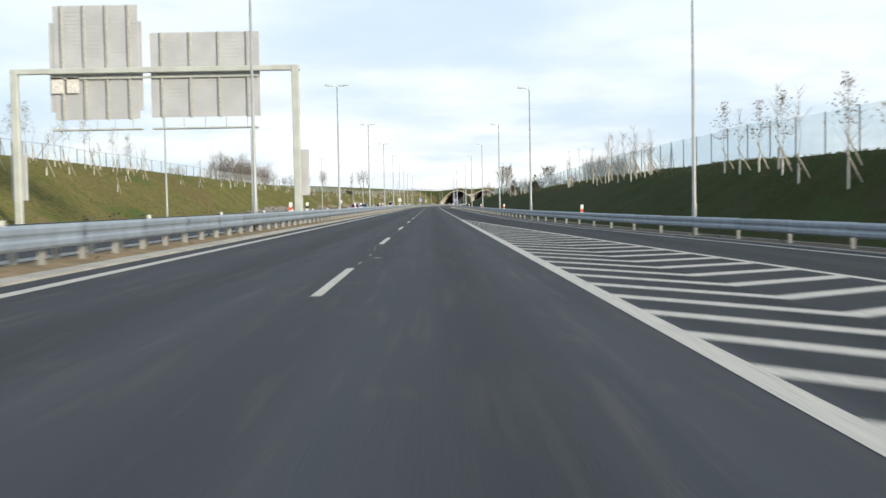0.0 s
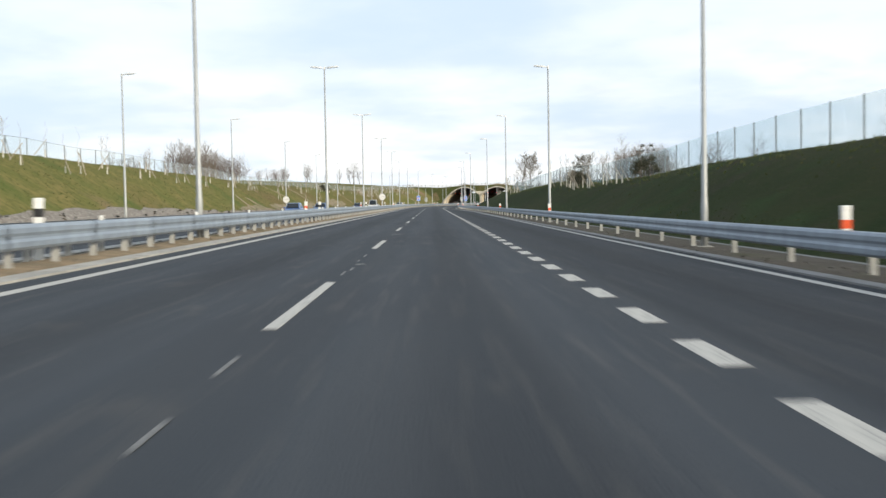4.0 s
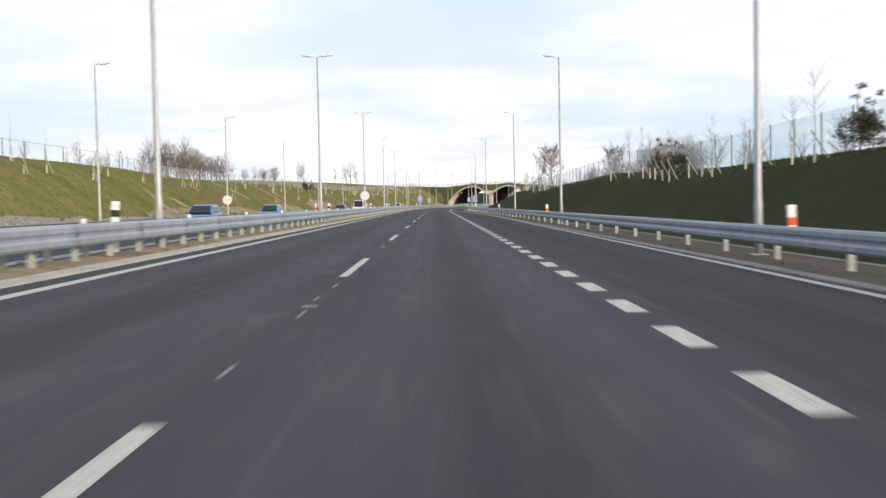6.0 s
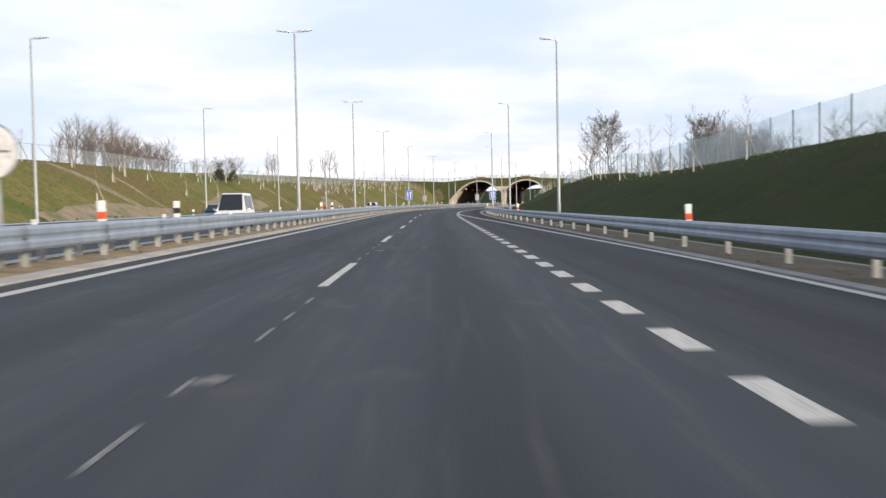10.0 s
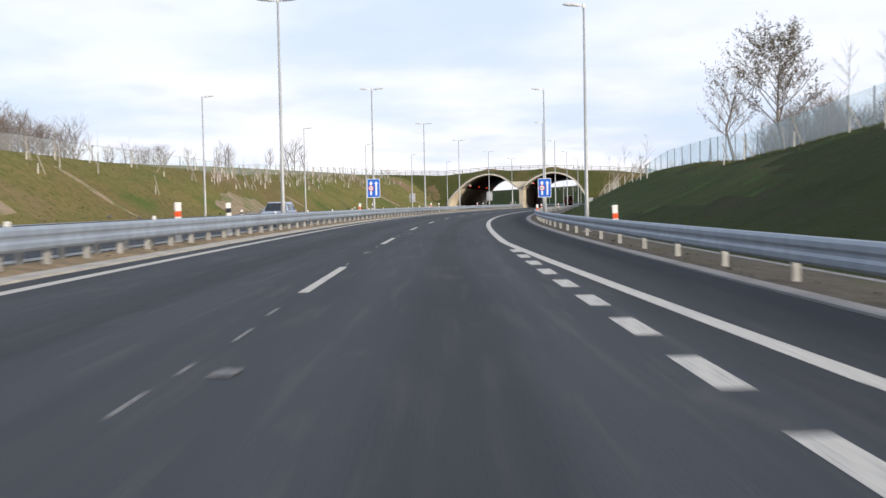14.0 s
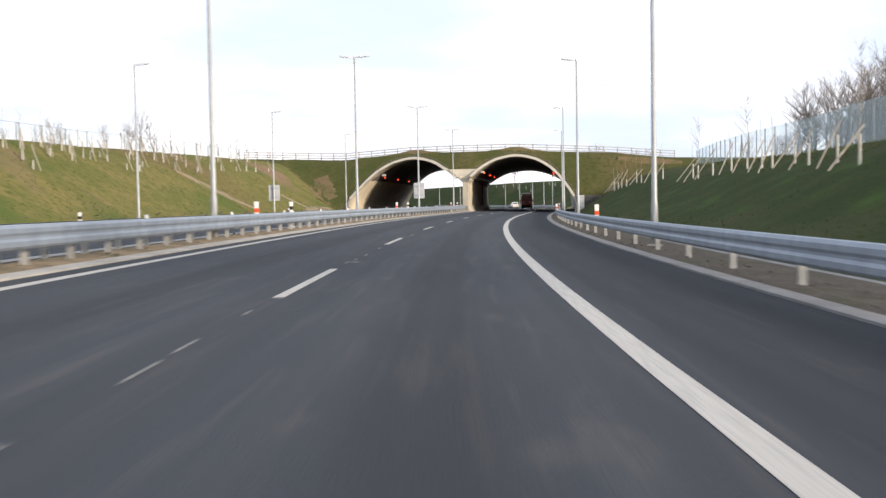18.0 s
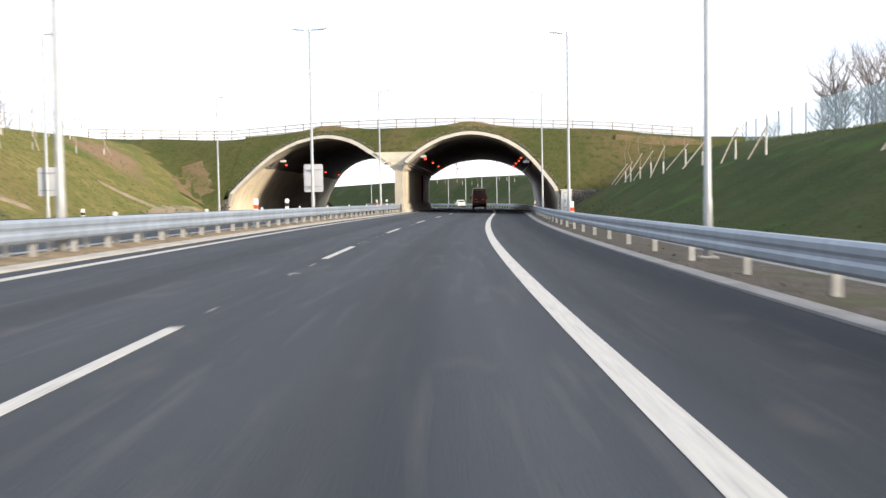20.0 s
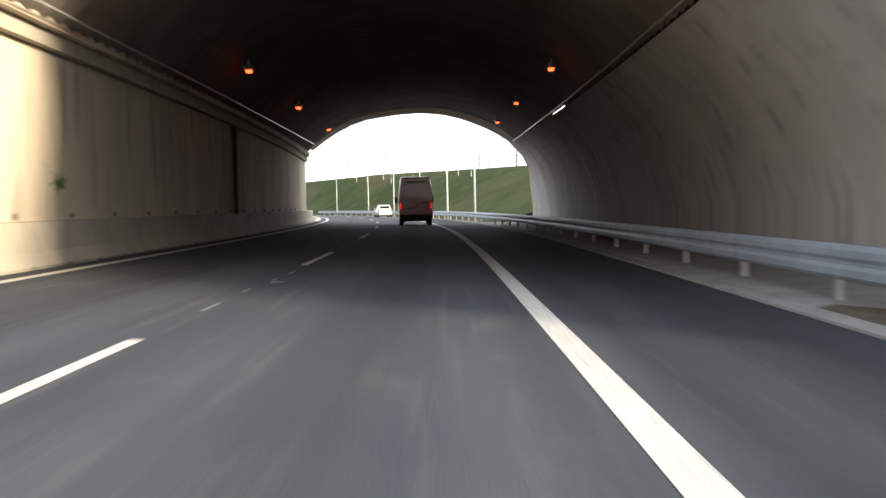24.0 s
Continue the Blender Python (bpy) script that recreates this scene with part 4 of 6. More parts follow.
sign_board(-13.85, -7.85, 6.2, 10.85, 4, 22)
b2 = sign_board(-19.15, -14.5, 6.15, 12.4, 4, 28)
part("side_panel", Shape().box(-19.4, -14.3, 0.40, 0.43, 6.6, 11.5), BACK, b2)
for u in (-18.95, -18.1):
    part("white_plate", Shape().box(u - 0.33, u + 0.33, 0.20, 0.24, 7.6, 8.55), PLATE, gan, "white rectangular plate")
for u0, u1 in ((-19.3, -14.4), (-13.8, -8.0)):
    part("walkway", Shape().box(u0, u1, 0.1, 0.75, 5.55, 5.62), GANTRY, gan, "narrow maintenance walkway")
    for k in range(5):
        u = u0 + (u1 - u0) * (k + 0.5) / 5
        part("hanger", Shape().box(u - 0.025, u + 0.025, 0.3, 0.35, 5.6, 6.2), GANTRY, gan)
for u, z0, z1 in ((-5.68, 1.75, 4.3), (-21.3, 1.75, 4.3)):
    ob = thing("control_cabinet", M(60.5, u, 0), "tall flat grey panel fixed to the gantry column", "cabinet")
    part("case", Shape().box(-0.42, 0.42, -0.1, 0.1, z0, z1, 0.02), BACK, ob)
    part("seam", Shape().box(-0.42, 0.42, -0.115, -0.1, 2.6, 2.65), RIB, ob)
    part("stand", Shape().box(-0.04, 0.04, -0.04, 0.04, -0.1, z0), GANTRY, ob)

# ---- lane signs on lamp posts ----
BLUE = material("sign_blue", (0.02, 0.14, 0.62), 0.4, second=(0.018, 0.125, 0.56), grain=3)
SIGN_WHITE = material("sign_white", (0.82, 0.83, 0.84), 0.4, second=(0.76, 0.77, 0.78), grain=3)
SIGN_RED = material("sign_red", (0.62, 0.03, 0.03), 0.4)
SIGN_DARK = material("sign_dark", (0.05, 0.05, 0.05), 0.5)


def plate(w, h, y0, y1, z, r=0.08):
    pts = []
    for cx, cz, a0 in ((w / 2 - r, z + h / 2 - r, 0), (-w / 2 + r, z + h / 2 - r, 90), (-w / 2 + r, z - h / 2 + r, 180), (w / 2 - r, z - h / 2 + r, 270)):
        pts += [(cx + r * math.cos(radians(a0 + k * 30)), cz + r * math.sin(radians(a0 + k * 30))) for k in range(4)]
    return Shape().loft([[(x, y, q) for x, q in pts] for y in (y0, y1)], closed=True, caps=True)


def flat(points, y):
    return Shape().loft([[(x, q, z) for x, z in points] for q in (y - 0.003, y)], closed=True, caps=True)


def lane_sign(s, u, z, turn=0.0):
    """Two upward arrows and a round ban on the left one; its face looks back along the road."""
    ob = thing("lane_sign", M(s, u, z, turn), "blue lane sign with two white arrows and a ban disc" if turn == 0 else "grey back of a rectangular lane sign on a lamp post", "road sign", "lane signs")
    part("back_plate", plate(1.04, 1.50, -0.13, -0.11, 0), BACK, ob, "grey aluminium back")
    part("white_border", plate(1.04, 1.50, -0.136, -0.13, 0), SIGN_WHITE, ob)
    part("blue_field", plate(0.96, 1.42, -0.141, -0.136, 0, 0.06), BLUE, ob, "blue reflective field")
    for x in (-0.2, 0.22):
        part("arrow", flat([(x - 0.07, -0.56), (x + 0.07, -0.56), (x + 0.07, 0.36), (x + 0.16, 0.36), (x, 0.56), (x - 0.16, 0.36), (x - 0.07, 0.36)], -0.144), SIGN_WHITE, ob, "white arrow")
    disc = part("ban_disc", Shape().disc(-0.2, -0.15, -0.0, 0.225, 0.006), SIGN_RED, ob, "red ring")
    part("disc_face", Shape().disc(-0.2, -0.155, -0.0, 0.165, 0.006), SIGN_WHITE, disc)
    part("lorry_mark", flat([(-0.31, -0.05), (-0.22, -0.05), (-0.22, 0.05), (-0.31, 0.05)], -0.160), SIGN_DARK, disc)
    part("lorry_mark", flat([(-0.2, -0.05), (-0.11, -0.05), (-0.11, 0.03), (-0.2, 0.03)], -0.160), SIGN_RED, disc)
    for q in (-0.45, 0.45):
        part("rail", Shape().box(-0.45, 0.45, -0.11, -0.085, q - 0.02, q + 0.02), STEEL, ob)
        part("clamp", Shape().tube([(-0.001, 0, q - 0.03), (0.001, 0, q + 0.03)], 0.105, 12), STEEL, ob)
    return ob


lane_sign(410, -5.66, 2.57)
lane_sign(410, 7.93, 2.31)
lane_sign(518.5, -5.68, 2.5, 180)
lane_sign(515.5, -19.1, 2.5, 180)


def round_sign(s, u, z, r=0.46):
    ob = thing("round_sign", M(s, u, z), "pale grey back of a round traffic sign in the median", "road sign", "round signs")
    part("disc", Shape().disc(0, -0.1, 0, r, 0.02, sides=32), PLATE, ob, "pale grey disc")
    part("rim", Shape().tube([(r * math.cos(a), -0.115, r * math.sin(a)) for a in np.linspace(0, 2 * math.pi, 33)], 0.012, 6, caps=False), STEEL, ob)
    part("rail", Shape().box(-0.32, 0.32, -0.135, -0.11, -0.015, 0.015), STEEL, ob)
    part("clamp", Shape().tube([(0, 0, -0.05), (0, 0, 0.05)], 0.11, 12), STEEL, ob)


round_sign(250, -5.66, 2.15)
round_sign(248, -19.1, 2.0)

# ---- delineators ----
ORANGE = material("orange_reflector", (0.75, 0.10, 0.03), 0.4)
BLACKP = material("black_plastic", (0.03, 0.03, 0.03), 0.5)
DEL_SHORT = Shape().loft([[(x * k, y * k, z) for x, y in ((-0.08, -0.05), (0.08, -0.05), (0.08, 0.05), (-0.08, 0.05))] for z, k in ((0.50, 0.8), (0.62, 1.0), (1.14, 1.0), (1.20, 0.75))], closed=True, caps=True).mesh("body", WHITE)
DEL_BODY = Shape().loft([[(x * k, y * k, z) for x, y in ((-0.08, -0.05), (0.08, -0.05), (0.08, 0.05), (-0.08, 0.05))] for z, k in ((-0.1, 1.0), (1.14, 1.0), (1.20, 0.75))], closed=True, caps=True).mesh("body", WHITE)
DEL_BAND = Shape().box(-0.084, 0.084, -0.054, 0.054, 0.80, 0.96).mesh("band", ORANGE)
DEL_DARK = Shape().box(-0.084, 0.084, -0.054, 0.054, 0.86, 1.02).mesh("band", BLACKP)
DEL_TOP = Shape().box(-0.086, 0.086, -0.056, 0.056, 1.12, 1.22, 0.015).mesh("cap", WHITE)


def delineator(s, u, warm, on_rail=False):
    ob = thing("delineator", M(s, u, road_z(u)) @ Matrix.Rotation(0.05 * math.sin(s), 4, "Y"), "white plastic marker post with an orange band behind the rail" if warm else "white plastic marker post with a dark band behind the rail", "marker post", "marker posts")
    part("body", DEL_SHORT if on_rail else DEL_BODY, WHITE, ob)
    part("band", DEL_BAND if warm else DEL_DARK, ORANGE, ob, "orange reflector band" if warm else "dark band")
    part("cap", DEL_TOP, WHITE, ob)


for k, s in enumerate((13, 63.5, 113, 162.2, 211.9, 261.5, 311, 357, 405.8, 458, 506.8, 558.6)):
    delineator(s, right_rail_u(s) + 0.07, True, True)
    if 300 < s < 555:
        delineator(s + 12, -18.5, False)

for s in (8, 57.5, 107, 158, 208, 257, 306, 355, 404, 456, 505, 551.8):
    delineator(s, -6.0, True)
    delineator(s + 6.8, -5.9, False)

# ---- noise fence on the right crest and mesh fence on the left crest ----
FENCE_POST = material("fence_post", (0.20, 0.225, 0.245), 0.55, metal=0.2, island=0.1)


def clear_panel(name, colour, cover):
    m = bpy.data.materials.new(name)
    m.use_nodes = True
    n, l = m.node_tree.nodes, m.node_tree.links
    b, out = n["Principled BSDF"], n["Material Output"]
    b.inputs["Base Color"].default_value, b.inputs["Roughness"].default_value = (*colour, 1), 0.35
    t = n.new("ShaderNodeBsdfTransparent")
    t.inputs[0].default_value = (0.975, 0.99, 0.99, 1)
    tc, nz = n.new("ShaderNodeTexCoord"), n.new("ShaderNodeTexNoise")
    nz.inputs["Scale"].default_value = 0.7
    l.new(tc.outputs["Object"], nz.inputs["Vector"])
    rg = n.new("ShaderNodeMapRange")
    rg.inputs[3].default_value, rg.inputs[4].default_value = cover * 0.8, cover * 1.2
    l.new(nz.outputs["Fac"], rg.inputs[0])
    mx = n.new("ShaderNodeMixShader")
    l.new(rg.outputs[0], mx.inputs[0])
    l.new(t.outputs[0], mx.inputs[1])
    l.new(b.outputs[0], mx.inputs[2])
    l.new(mx.outputs[0], out.inputs[0])
    return m


CLEAR = clear_panel("clear_noise_panel", (0.55, 0.74, 0.82), 0.17)
MESHY = clear_panel("wire_mesh", (0.62, 0.66, 0.68), 0.10)
fence_post_me = Shape().box(-0.035, 0.035, -0.035, 0.035, -0.4, 2.15, 0.008).mesh("fence_post", FENCE_POST)
brace_me = Shape().tube([(0, -0.95, -0.2), (0, 0.0, 1.95)], 0.03, 6).mesh("brace", FENCE_POST)


def fence(u_of, s_from, s_to, gap, high, low, mat, name, label, top_rail=True):
    fe = thing(name, Matrix.Identity(4), label, "fence")
    n = int((s_to - s_from) / gap)
    last = None
    for i in range(n + 1):
        s = s_from + gap * i
        u = u_of(s)
        z = ground_z(s, u)
        part("fence_post", fence_post_me, FENCE_POST, fe, at=M(s, u, z) @ Matrix.Diagonal((1, 1, high / 2.1, 1)))
        if i % 21 == 14:
            for q in (0, 180):
                part("brace", brace_me, FENCE_POST, fe, at=M(s, u, z, q) @ Matrix.Diagonal((1, 1, high / 2.1, 1)))
        here = (Vector(P(s, u, z + low)), Vector(P(s, u, z + high)))
        if last:
            sh = Shape()
            d = Vector((0.006, 0, 0))
            sh.add([last[0] - d, here[0] - d, here[1] - d, last[1] - d, last[0] + d, here[0] + d, here[1] + d, last[1] + d],
                   [(0, 1, 2, 3), (7, 6, 5, 4), (0, 4, 5, 1), (1, 5, 6, 2), (2, 6, 7, 3), (3, 7, 4, 0)])
            pn = part("panel", sh, mat, fe)
            pn.visible_shadow = False
            if top_rail:
                part("top_rail", Shape().tube([last[1], here[1]], 0.016, 5), FENCE_POST, fe)
        last = here
    return fe


fence(lambda s: crest_u_right(s) + 1.2, 28, 548, 4.0, 2.05, 0.05, CLEAR, "noise_fence", "clear bluish panel fence with grey posts on the slope crest", False)
fence(lambda s: crest_u_left(s) - 1.5, 20, 560, 4.5, 1.35, 0.05, MESHY, "mesh_fence", "thin wire mesh fence along the crest of the slope")

# ---- timber railing on the crossing ----
RAILING = material("weathered_timber", (0.42, 0.40, 0.37), 0.85, second=(0.30, 0.28, 0.26), grain=5, stretch=(1, 1, 6), island=0.15)
railing = thing("bridge_railing", Matrix.Identity(4), "grey post and rail parapet along the top of the crossing", "railing")
post_rl = Shape().box(-0.06, 0.06, -0.06, 0.06, -0.4, 1.08, 0.012).mesh("railing_post", RAILING)


prev = None
for k in range(33):
    u = -39.5 + 1.97 * k
    s = 570.2 + skew(u)
    z = bank_top(u) - 0.02
    part("railing_post", post_rl, RAILING, railing, at=M(s, u, z))
    now = (s, u, z)
    if prev:
        for h in (0.28, 0.62, 0.98):
            a, b = Vector(P(prev[0] - 0.08, prev[1], prev[2] + h)), Vector(P(now[0] - 0.08, now[1], now[2] + h))
            sh = Shape()
            up, dp = Vector((0, 0, 0.055)), Vector((0, 0.025, 0))
            sh.loft([[q - up - dp, q + up - dp, q + up + dp, q - up + dp] for q in (a, b)], closed=True, caps=True)
            part("rail", sh, RAILING, railing)
    prev = now

# ---- cabinet and rubble wall beside the portal ----
CAB = material("cabinet_paint", (0.74, 0.74, 0.71), 0.5, second=(0.66, 0.66, 0.63), grain=3)
CAB_GAP = material("cabinet_gap", (0.20, 0.20, 0.19), 0.7)
cab = thing("electric_cabinet", M(557.4, 10.24, -0.25) @ Matrix.Diagonal((0.92, 1, 1, 1)), "white louvred electrical cabinet standing beside the tunnel portal", "cabinet")
part("case", Shape().box(-0.52, 0.52, -0.3, 0.3, 0.1, 2.18, 0.02), CAB, cab)
part("plinth", Shape().box(-0.54, 0.54, -0.32, 0.32, -0.1, 0.1, 0.01), KERB, cab)
part("roof", Shape().box(-0.57, 0.57, -0.36, 0.34, 2.18, 2.25, 0.015), CAB, cab)
for k in range(17):
    part("louvre", Shape().box(-0.505, 0.505, -0.328, -0.30, 0.17 + 0.118 * k, 0.245 + 0.118 * k, 0.012), CAB, cab)
part("door_gap", Shape().box(-0.27, 0.37, -0.334, -0.30, 0.62, 1.96), CAB_GAP, cab, "dark gap round the door")
door = part("door", Shape().box(-0.25, 0.35, -0.345, -0.30, 0.65, 1.93, 0.01), CAB, cab, "pale flush door")
part("handle", Shape().box(-0.19, -0.08, -0.37, -0.345, 1.24, 1.29, 0.005), BLACKP, door, "dark handle")
part("lock_plate", Shape().box(-0.19, -0.13, -0.352, -0.345, 1.08, 1.34, 0.003), CAB_GAP, door)


def stone_mesh(seed):
    r = random.Random(seed)
    bm = bmesh.new()
    bmesh.ops.create_icosphere(bm, subdivisions=1, radius=0.5)
    for v in bm.verts:
        v.co *= r.uniform(0.75, 1.15)
        v.co.x = max(-0.42, min(0.42, v.co.x))
    me = bpy.data.meshes.new("stone")
    bm.to_mesh(me)
    bm.free()
    me.materials.append(STONE)
    return me


STONES = [stone_mesh(k) for k in range(8)]
rnd = random.Random(11)


def rubble_wall(u0, u1, s, high, fall, label):
    """A dry wall across the foot of the embankment, from u0 outwards to u1."""
    wall = thing("rubble_wall", Matrix.Identity(4), label, "stone wall", "rubble walls")
    a, b = min(u0, u1), max(u0, u1)
    corners = [(a, -0.4), (b, -0.4), (b, high - fall * abs(b - u0)), (a, high - fall * abs(a - u0))]
    part("backing", Shape().loft([[P(q, u, z) for u, z in corners] for q in (s, s + 0.6)], closed=True, caps=True), MORTAR, wall, "pale earth mortar between the stones")
    j = 0
    while j * 0.15 - 0.1 < high:
        u = a + 0.06 * (j % 3)
        while u < b - 0.1:
            wide, z = rnd.uniform(0.15, 0.36), -0.1 + 0.15 * j
            if z < high - 0.06 - fall * abs(u - u0):
                part("stone", rnd.choice(STONES), STONE, wall, at=M(s - 0.05 + 0.002 * j, u + wide / 2, z + rnd.uniform(-0.03, 0.03), rnd.choice((0, 180)) + rnd.uniform(-14, 14)) @ Matrix.Diagonal((wide * 1.12, rnd.uniform(0.12, 0.18), rnd.uniform(0.15, 0.24), 1)))
            u += wide
        j += 1


rubble_wall(9.56, 15.3, 557.9, 2.0, 0.01, "low wall of loose grey rubble stones beside the portal")
rubble_wall(-21.06, -25.5, 561.05, 1.7, 0.12, "low dark rubble wall at the foot of the embankment beside the far portal")
for c, side in BARRELS:
    edging = thing("stone_edging", Matrix.Identity(4), "row of rough stones laid along the portal ring", "stone edging", "portal edgings")
    full = [(v, z) for v, z in RING[2:]] + [(-v, z) for v, z in RING[2:][::-1][1:]]
    pts = np.array(full)
    d = np.r_[0, np.cumsum(np.hypot(*np.diff(pts, axis=0).T))]
    for q in np.arange(0, d[-1], 0.068):
        v, z = float(np.interp(q, d, pts[:, 0])), float(np.interp(q, d, pts[:, 1]))
        if v * side < 0 and z < 5.9:
            continue
        k = rnd.uniform(0.02, 0.38)
        n = max(1e-3, math.hypot(v, z + 1))
        part("stone", rnd.choice(STONES), STONE, edging, at=M(cut(z, False, c + v) - 0.25 + k * 0.8, c + v * (1 + k / n), z + k * (z + 1) / n, rnd.uniform(0, 360)) @ Matrix.Diagonal((rnd.uniform(0.08, 0.19), rnd.uniform(0.08, 0.19), rnd.uniform(0.07, 0.13), 1)))

bar = thing("marker_bar", Matrix.Identity(4), "short red and white bar lying beside the portal ring", "marker bar")
ends = (Vector(P(562.05, 7.25, 4.82)), Vector(P(561.6, 8.0, 4.42)))
for k in range(5):
    part("bar_piece", Shape().tube([ends[0].lerp(ends[1], k / 5), ends[0].lerp(ends[1], (k + 1) / 5)], 0.06, 8), SIGN_RED if k % 2 == 0 or k == 3 else WHITE, bar)

# ---- bare soil tracks on the slopes ----
TRACK = material("bare_track", (0.23, 0.172, 0.118), 0.95, second=(0.165, 0.135, 0.075), grain=1.2, bump=0.6, bump_scale=10, spots=((0.55, 0.50, 0.62, (0.10, 0.105, 0.034), (1, 1, 1)), (5.0, 0.56, 0.70, (0.27, 0.225, 0.17), (1, 1, 1))))
GRAVEL = material("gravel_band", (0.20, 0.175, 0.15), 0.95, second=(0.12, 0.108, 0.092), grain=2.5, bump=0.9, bump_scale=7, spots=((6, 0.55, 0.65, (0.34, 0.32, 0.29), (1, 1, 1)),))


def track(a, b, wide, mat, name, label, lift=0.05, n=14):
    rows = []
    ra = random.Random(int(a[0]))
    along = Vector((b[0] - a[0], b[1] - a[1])).normalized()
    off = Vector((-along.y, along.x))
    for i in range(n + 1):
        k = i / n
        mid = Vector(a).lerp(Vector(b), k)
        w = wide * (0.35 + 0.65 * math.sin(math.pi * min(max(k, 0.08), 0.92))) * ra.uniform(0.75, 1.2)
        row = []
        for j in range(7):
            q = mid + off * w * (j / 6 - 0.5)
            edge = -0.12 if j in (0, 6) else 0.0
            row.append(P(q.x, q.y, ground_z(q.x, q.y) + lift + edge))
        rows.append(row)
    return tagged(part(name, Shape().loft(rows), mat, smooth=True), label, "bare ground", kind="structure")


for a, b, w in (((459.5, -26.4), (461.5, -23.4), 1.4), ((514.5, -28.4), (522.5, -23.0), 1.8), ((541, -26), (547, -21.4), 1.4), ((290.0, -29.4), (296.5, -25.0), 1.7), ((319.5, -29.3), (326.5, -22.4), 2.2), ((269.6, -28.9), (268.6, -26.2), 1.1), ((242.6, -25.8), (240.2, -21.8), 1.8), ((247.6, -24.8), (253.0, -21.8), 1.5), ((400.8, -28.0), (402.4, -22.0), 1.2), ((331, -27.5), (333, -23.0), 1.2)):
    track(a, b, w, TRACK, "soil_track", "bare brown eroded track running down the grass slope")
for a, b, w in (((558.9, -24.0), (567.3, -26.3), 4.2), ((565.8, 15.5), (564.6, 24.0), 1.6)):
    track(a, b, w, PATCH, "thin_turf", "patch of thin reddish-brown turf on the embankment", 0.09)
for a, b, w in (((350, -23.2), (384, -23.6), 3.6), ((299, -22.4), (334, -22.6), 3.2), ((260, -22.6), (288, -21.7), 3.6), ((230, -22.2), (258, -21.9), 2.6), ((540, -22.0), (556, -22.6), 2.2), ((427, -22.9), (444, -23.8), 4.2)):
    track(a, b, w, TRACK, "soil_patch", "bare reddish-brown soil patch at the foot of the slope", 0.07)
for a, b, w in (((140, -21.8), (214, -21.8), 2.9), ((208, -21.4), (262, -21.5), 2.0), ((425, -21.6), (444, -21.9), 1.8), ((395, -21.3), (424, -21.3), 1.2)):
    track(a, b, w, GRAVEL, "gravel_band", "band of grey rubble along the foot of the slope", 0.08, 30)

# ---- saplings with guards and stakes ----
GUARD = material("trunk_guard", (0.58, 0.54, 0.48), 0.7, second=(0.46, 0.45, 0.41), grain=6, island=0.1)
STAKE = material("pine_stake", (0.36, 0.325, 0.27), 0.85, second=(0.27, 0.24, 0.195), grain=6, island=0.15)
SAP_BARK = material("young_bark", (0.30, 0.265, 0.22), 0.85, second=(0.22, 0.195, 0.165), grain=9, island=0.15)
TWIG = material("grey_bark", (0.155, 0.13, 0.11), 0.9, second=(0.20, 0.17, 0.15), grain=9, island=0.15)
BUD = material("young_leaves", (0.23, 0.145, 0.105), 0.8, second=(0.15, 0.12, 0.07), grain=6, island=0.2)
guard_me = Shape().tube([(0, 0, -0.1), (0, 0, 0.5), (0, 0, 1.0)], [0.050, 0.047, 0.043], 8).mesh("trunk_guard", GUARD)
stake_me = Shape().tube([(0.55, -0.55, -0.15), (-0.10, 0.10, 1.65)], 0.034, 6).mesh("stake", STAKE)
long_stake_me = Shape().tube([(-1.1, -0.4, -0.25), (0.15, 0.05, 1.75)], 0.038, 6).mesh("stake", STAKE)


def sapling_mesh(seed, high):
    r = random.Random(seed)
    sh = Shape()
    sway = [(r.uniform(-0.05, 0.05) * k, r.uniform(-0.05, 0.05) * k, high * k / 4) for k in range(5)]
    sh.tube(sway, [0.022, 0.018, 0.014, 0.010, 0.005], 5)
    tw = Shape()
    for k in range(16):
        z = high * r.uniform(0.42, 0.97)
        a, ln = r.uniform(0, 6.28), (high - z) * 0.28 + r.uniform(0.12, 0.32)
        q = Vector((0, 0, z))
        tip = q + Vector((math.cos(a) * ln, math.sin(a) * ln, ln * r.uniform(0.7, 1.5)))
        tw.tube([q, q.lerp(tip, 0.5) + Vector((0, 0, 0.02)), tip], [0.010, 0.008, 0.004], 3, caps=False)
    return sh.mesh("trunk", SAP_BARK), tw.mesh("crown", SAP_BARK)


def bud_mesh(seed, high, count, size):
    r = random.Random(seed)
    sh = Shape()
    for k in range(count):
        z = high * r.uniform(0.5, 1.05)
        w = (high * 1.1 - z) * 0.3 + 0.1
        c = Vector((r.gauss(0, w * 0.6), r.gauss(0, w * 0.6), z))
        a, b = Vector((r.uniform(-1, 1), r.uniform(-1, 1), r.uniform(-1, 1))).normalized() * size, Vector((r.uniform(-1, 1), r.uniform(-1, 1), r.uniform(-1, 1))).normalized() * size
        sh.add([c - a, c + b, c + a, c - b], [(0, 1, 2, 3)])
    return sh.mesh("leaves", BUD)


TRUNKS = [sapling_mesh(k, 2.1 + 0.25 * k) for k in range(6)]
LEAVES = [bud_mesh(k, 2.1 + 0.25 * k, 45, 0.035) for k in range(6)]
TALL = [sapling_mesh(20 + k, 3.4 + 0.3 * k) for k in range(4)]
TALL_LEAVES = [bud_mesh(20 + k, 3.4 + 0.3 * k, 160, 0.05) for k in range(4)]


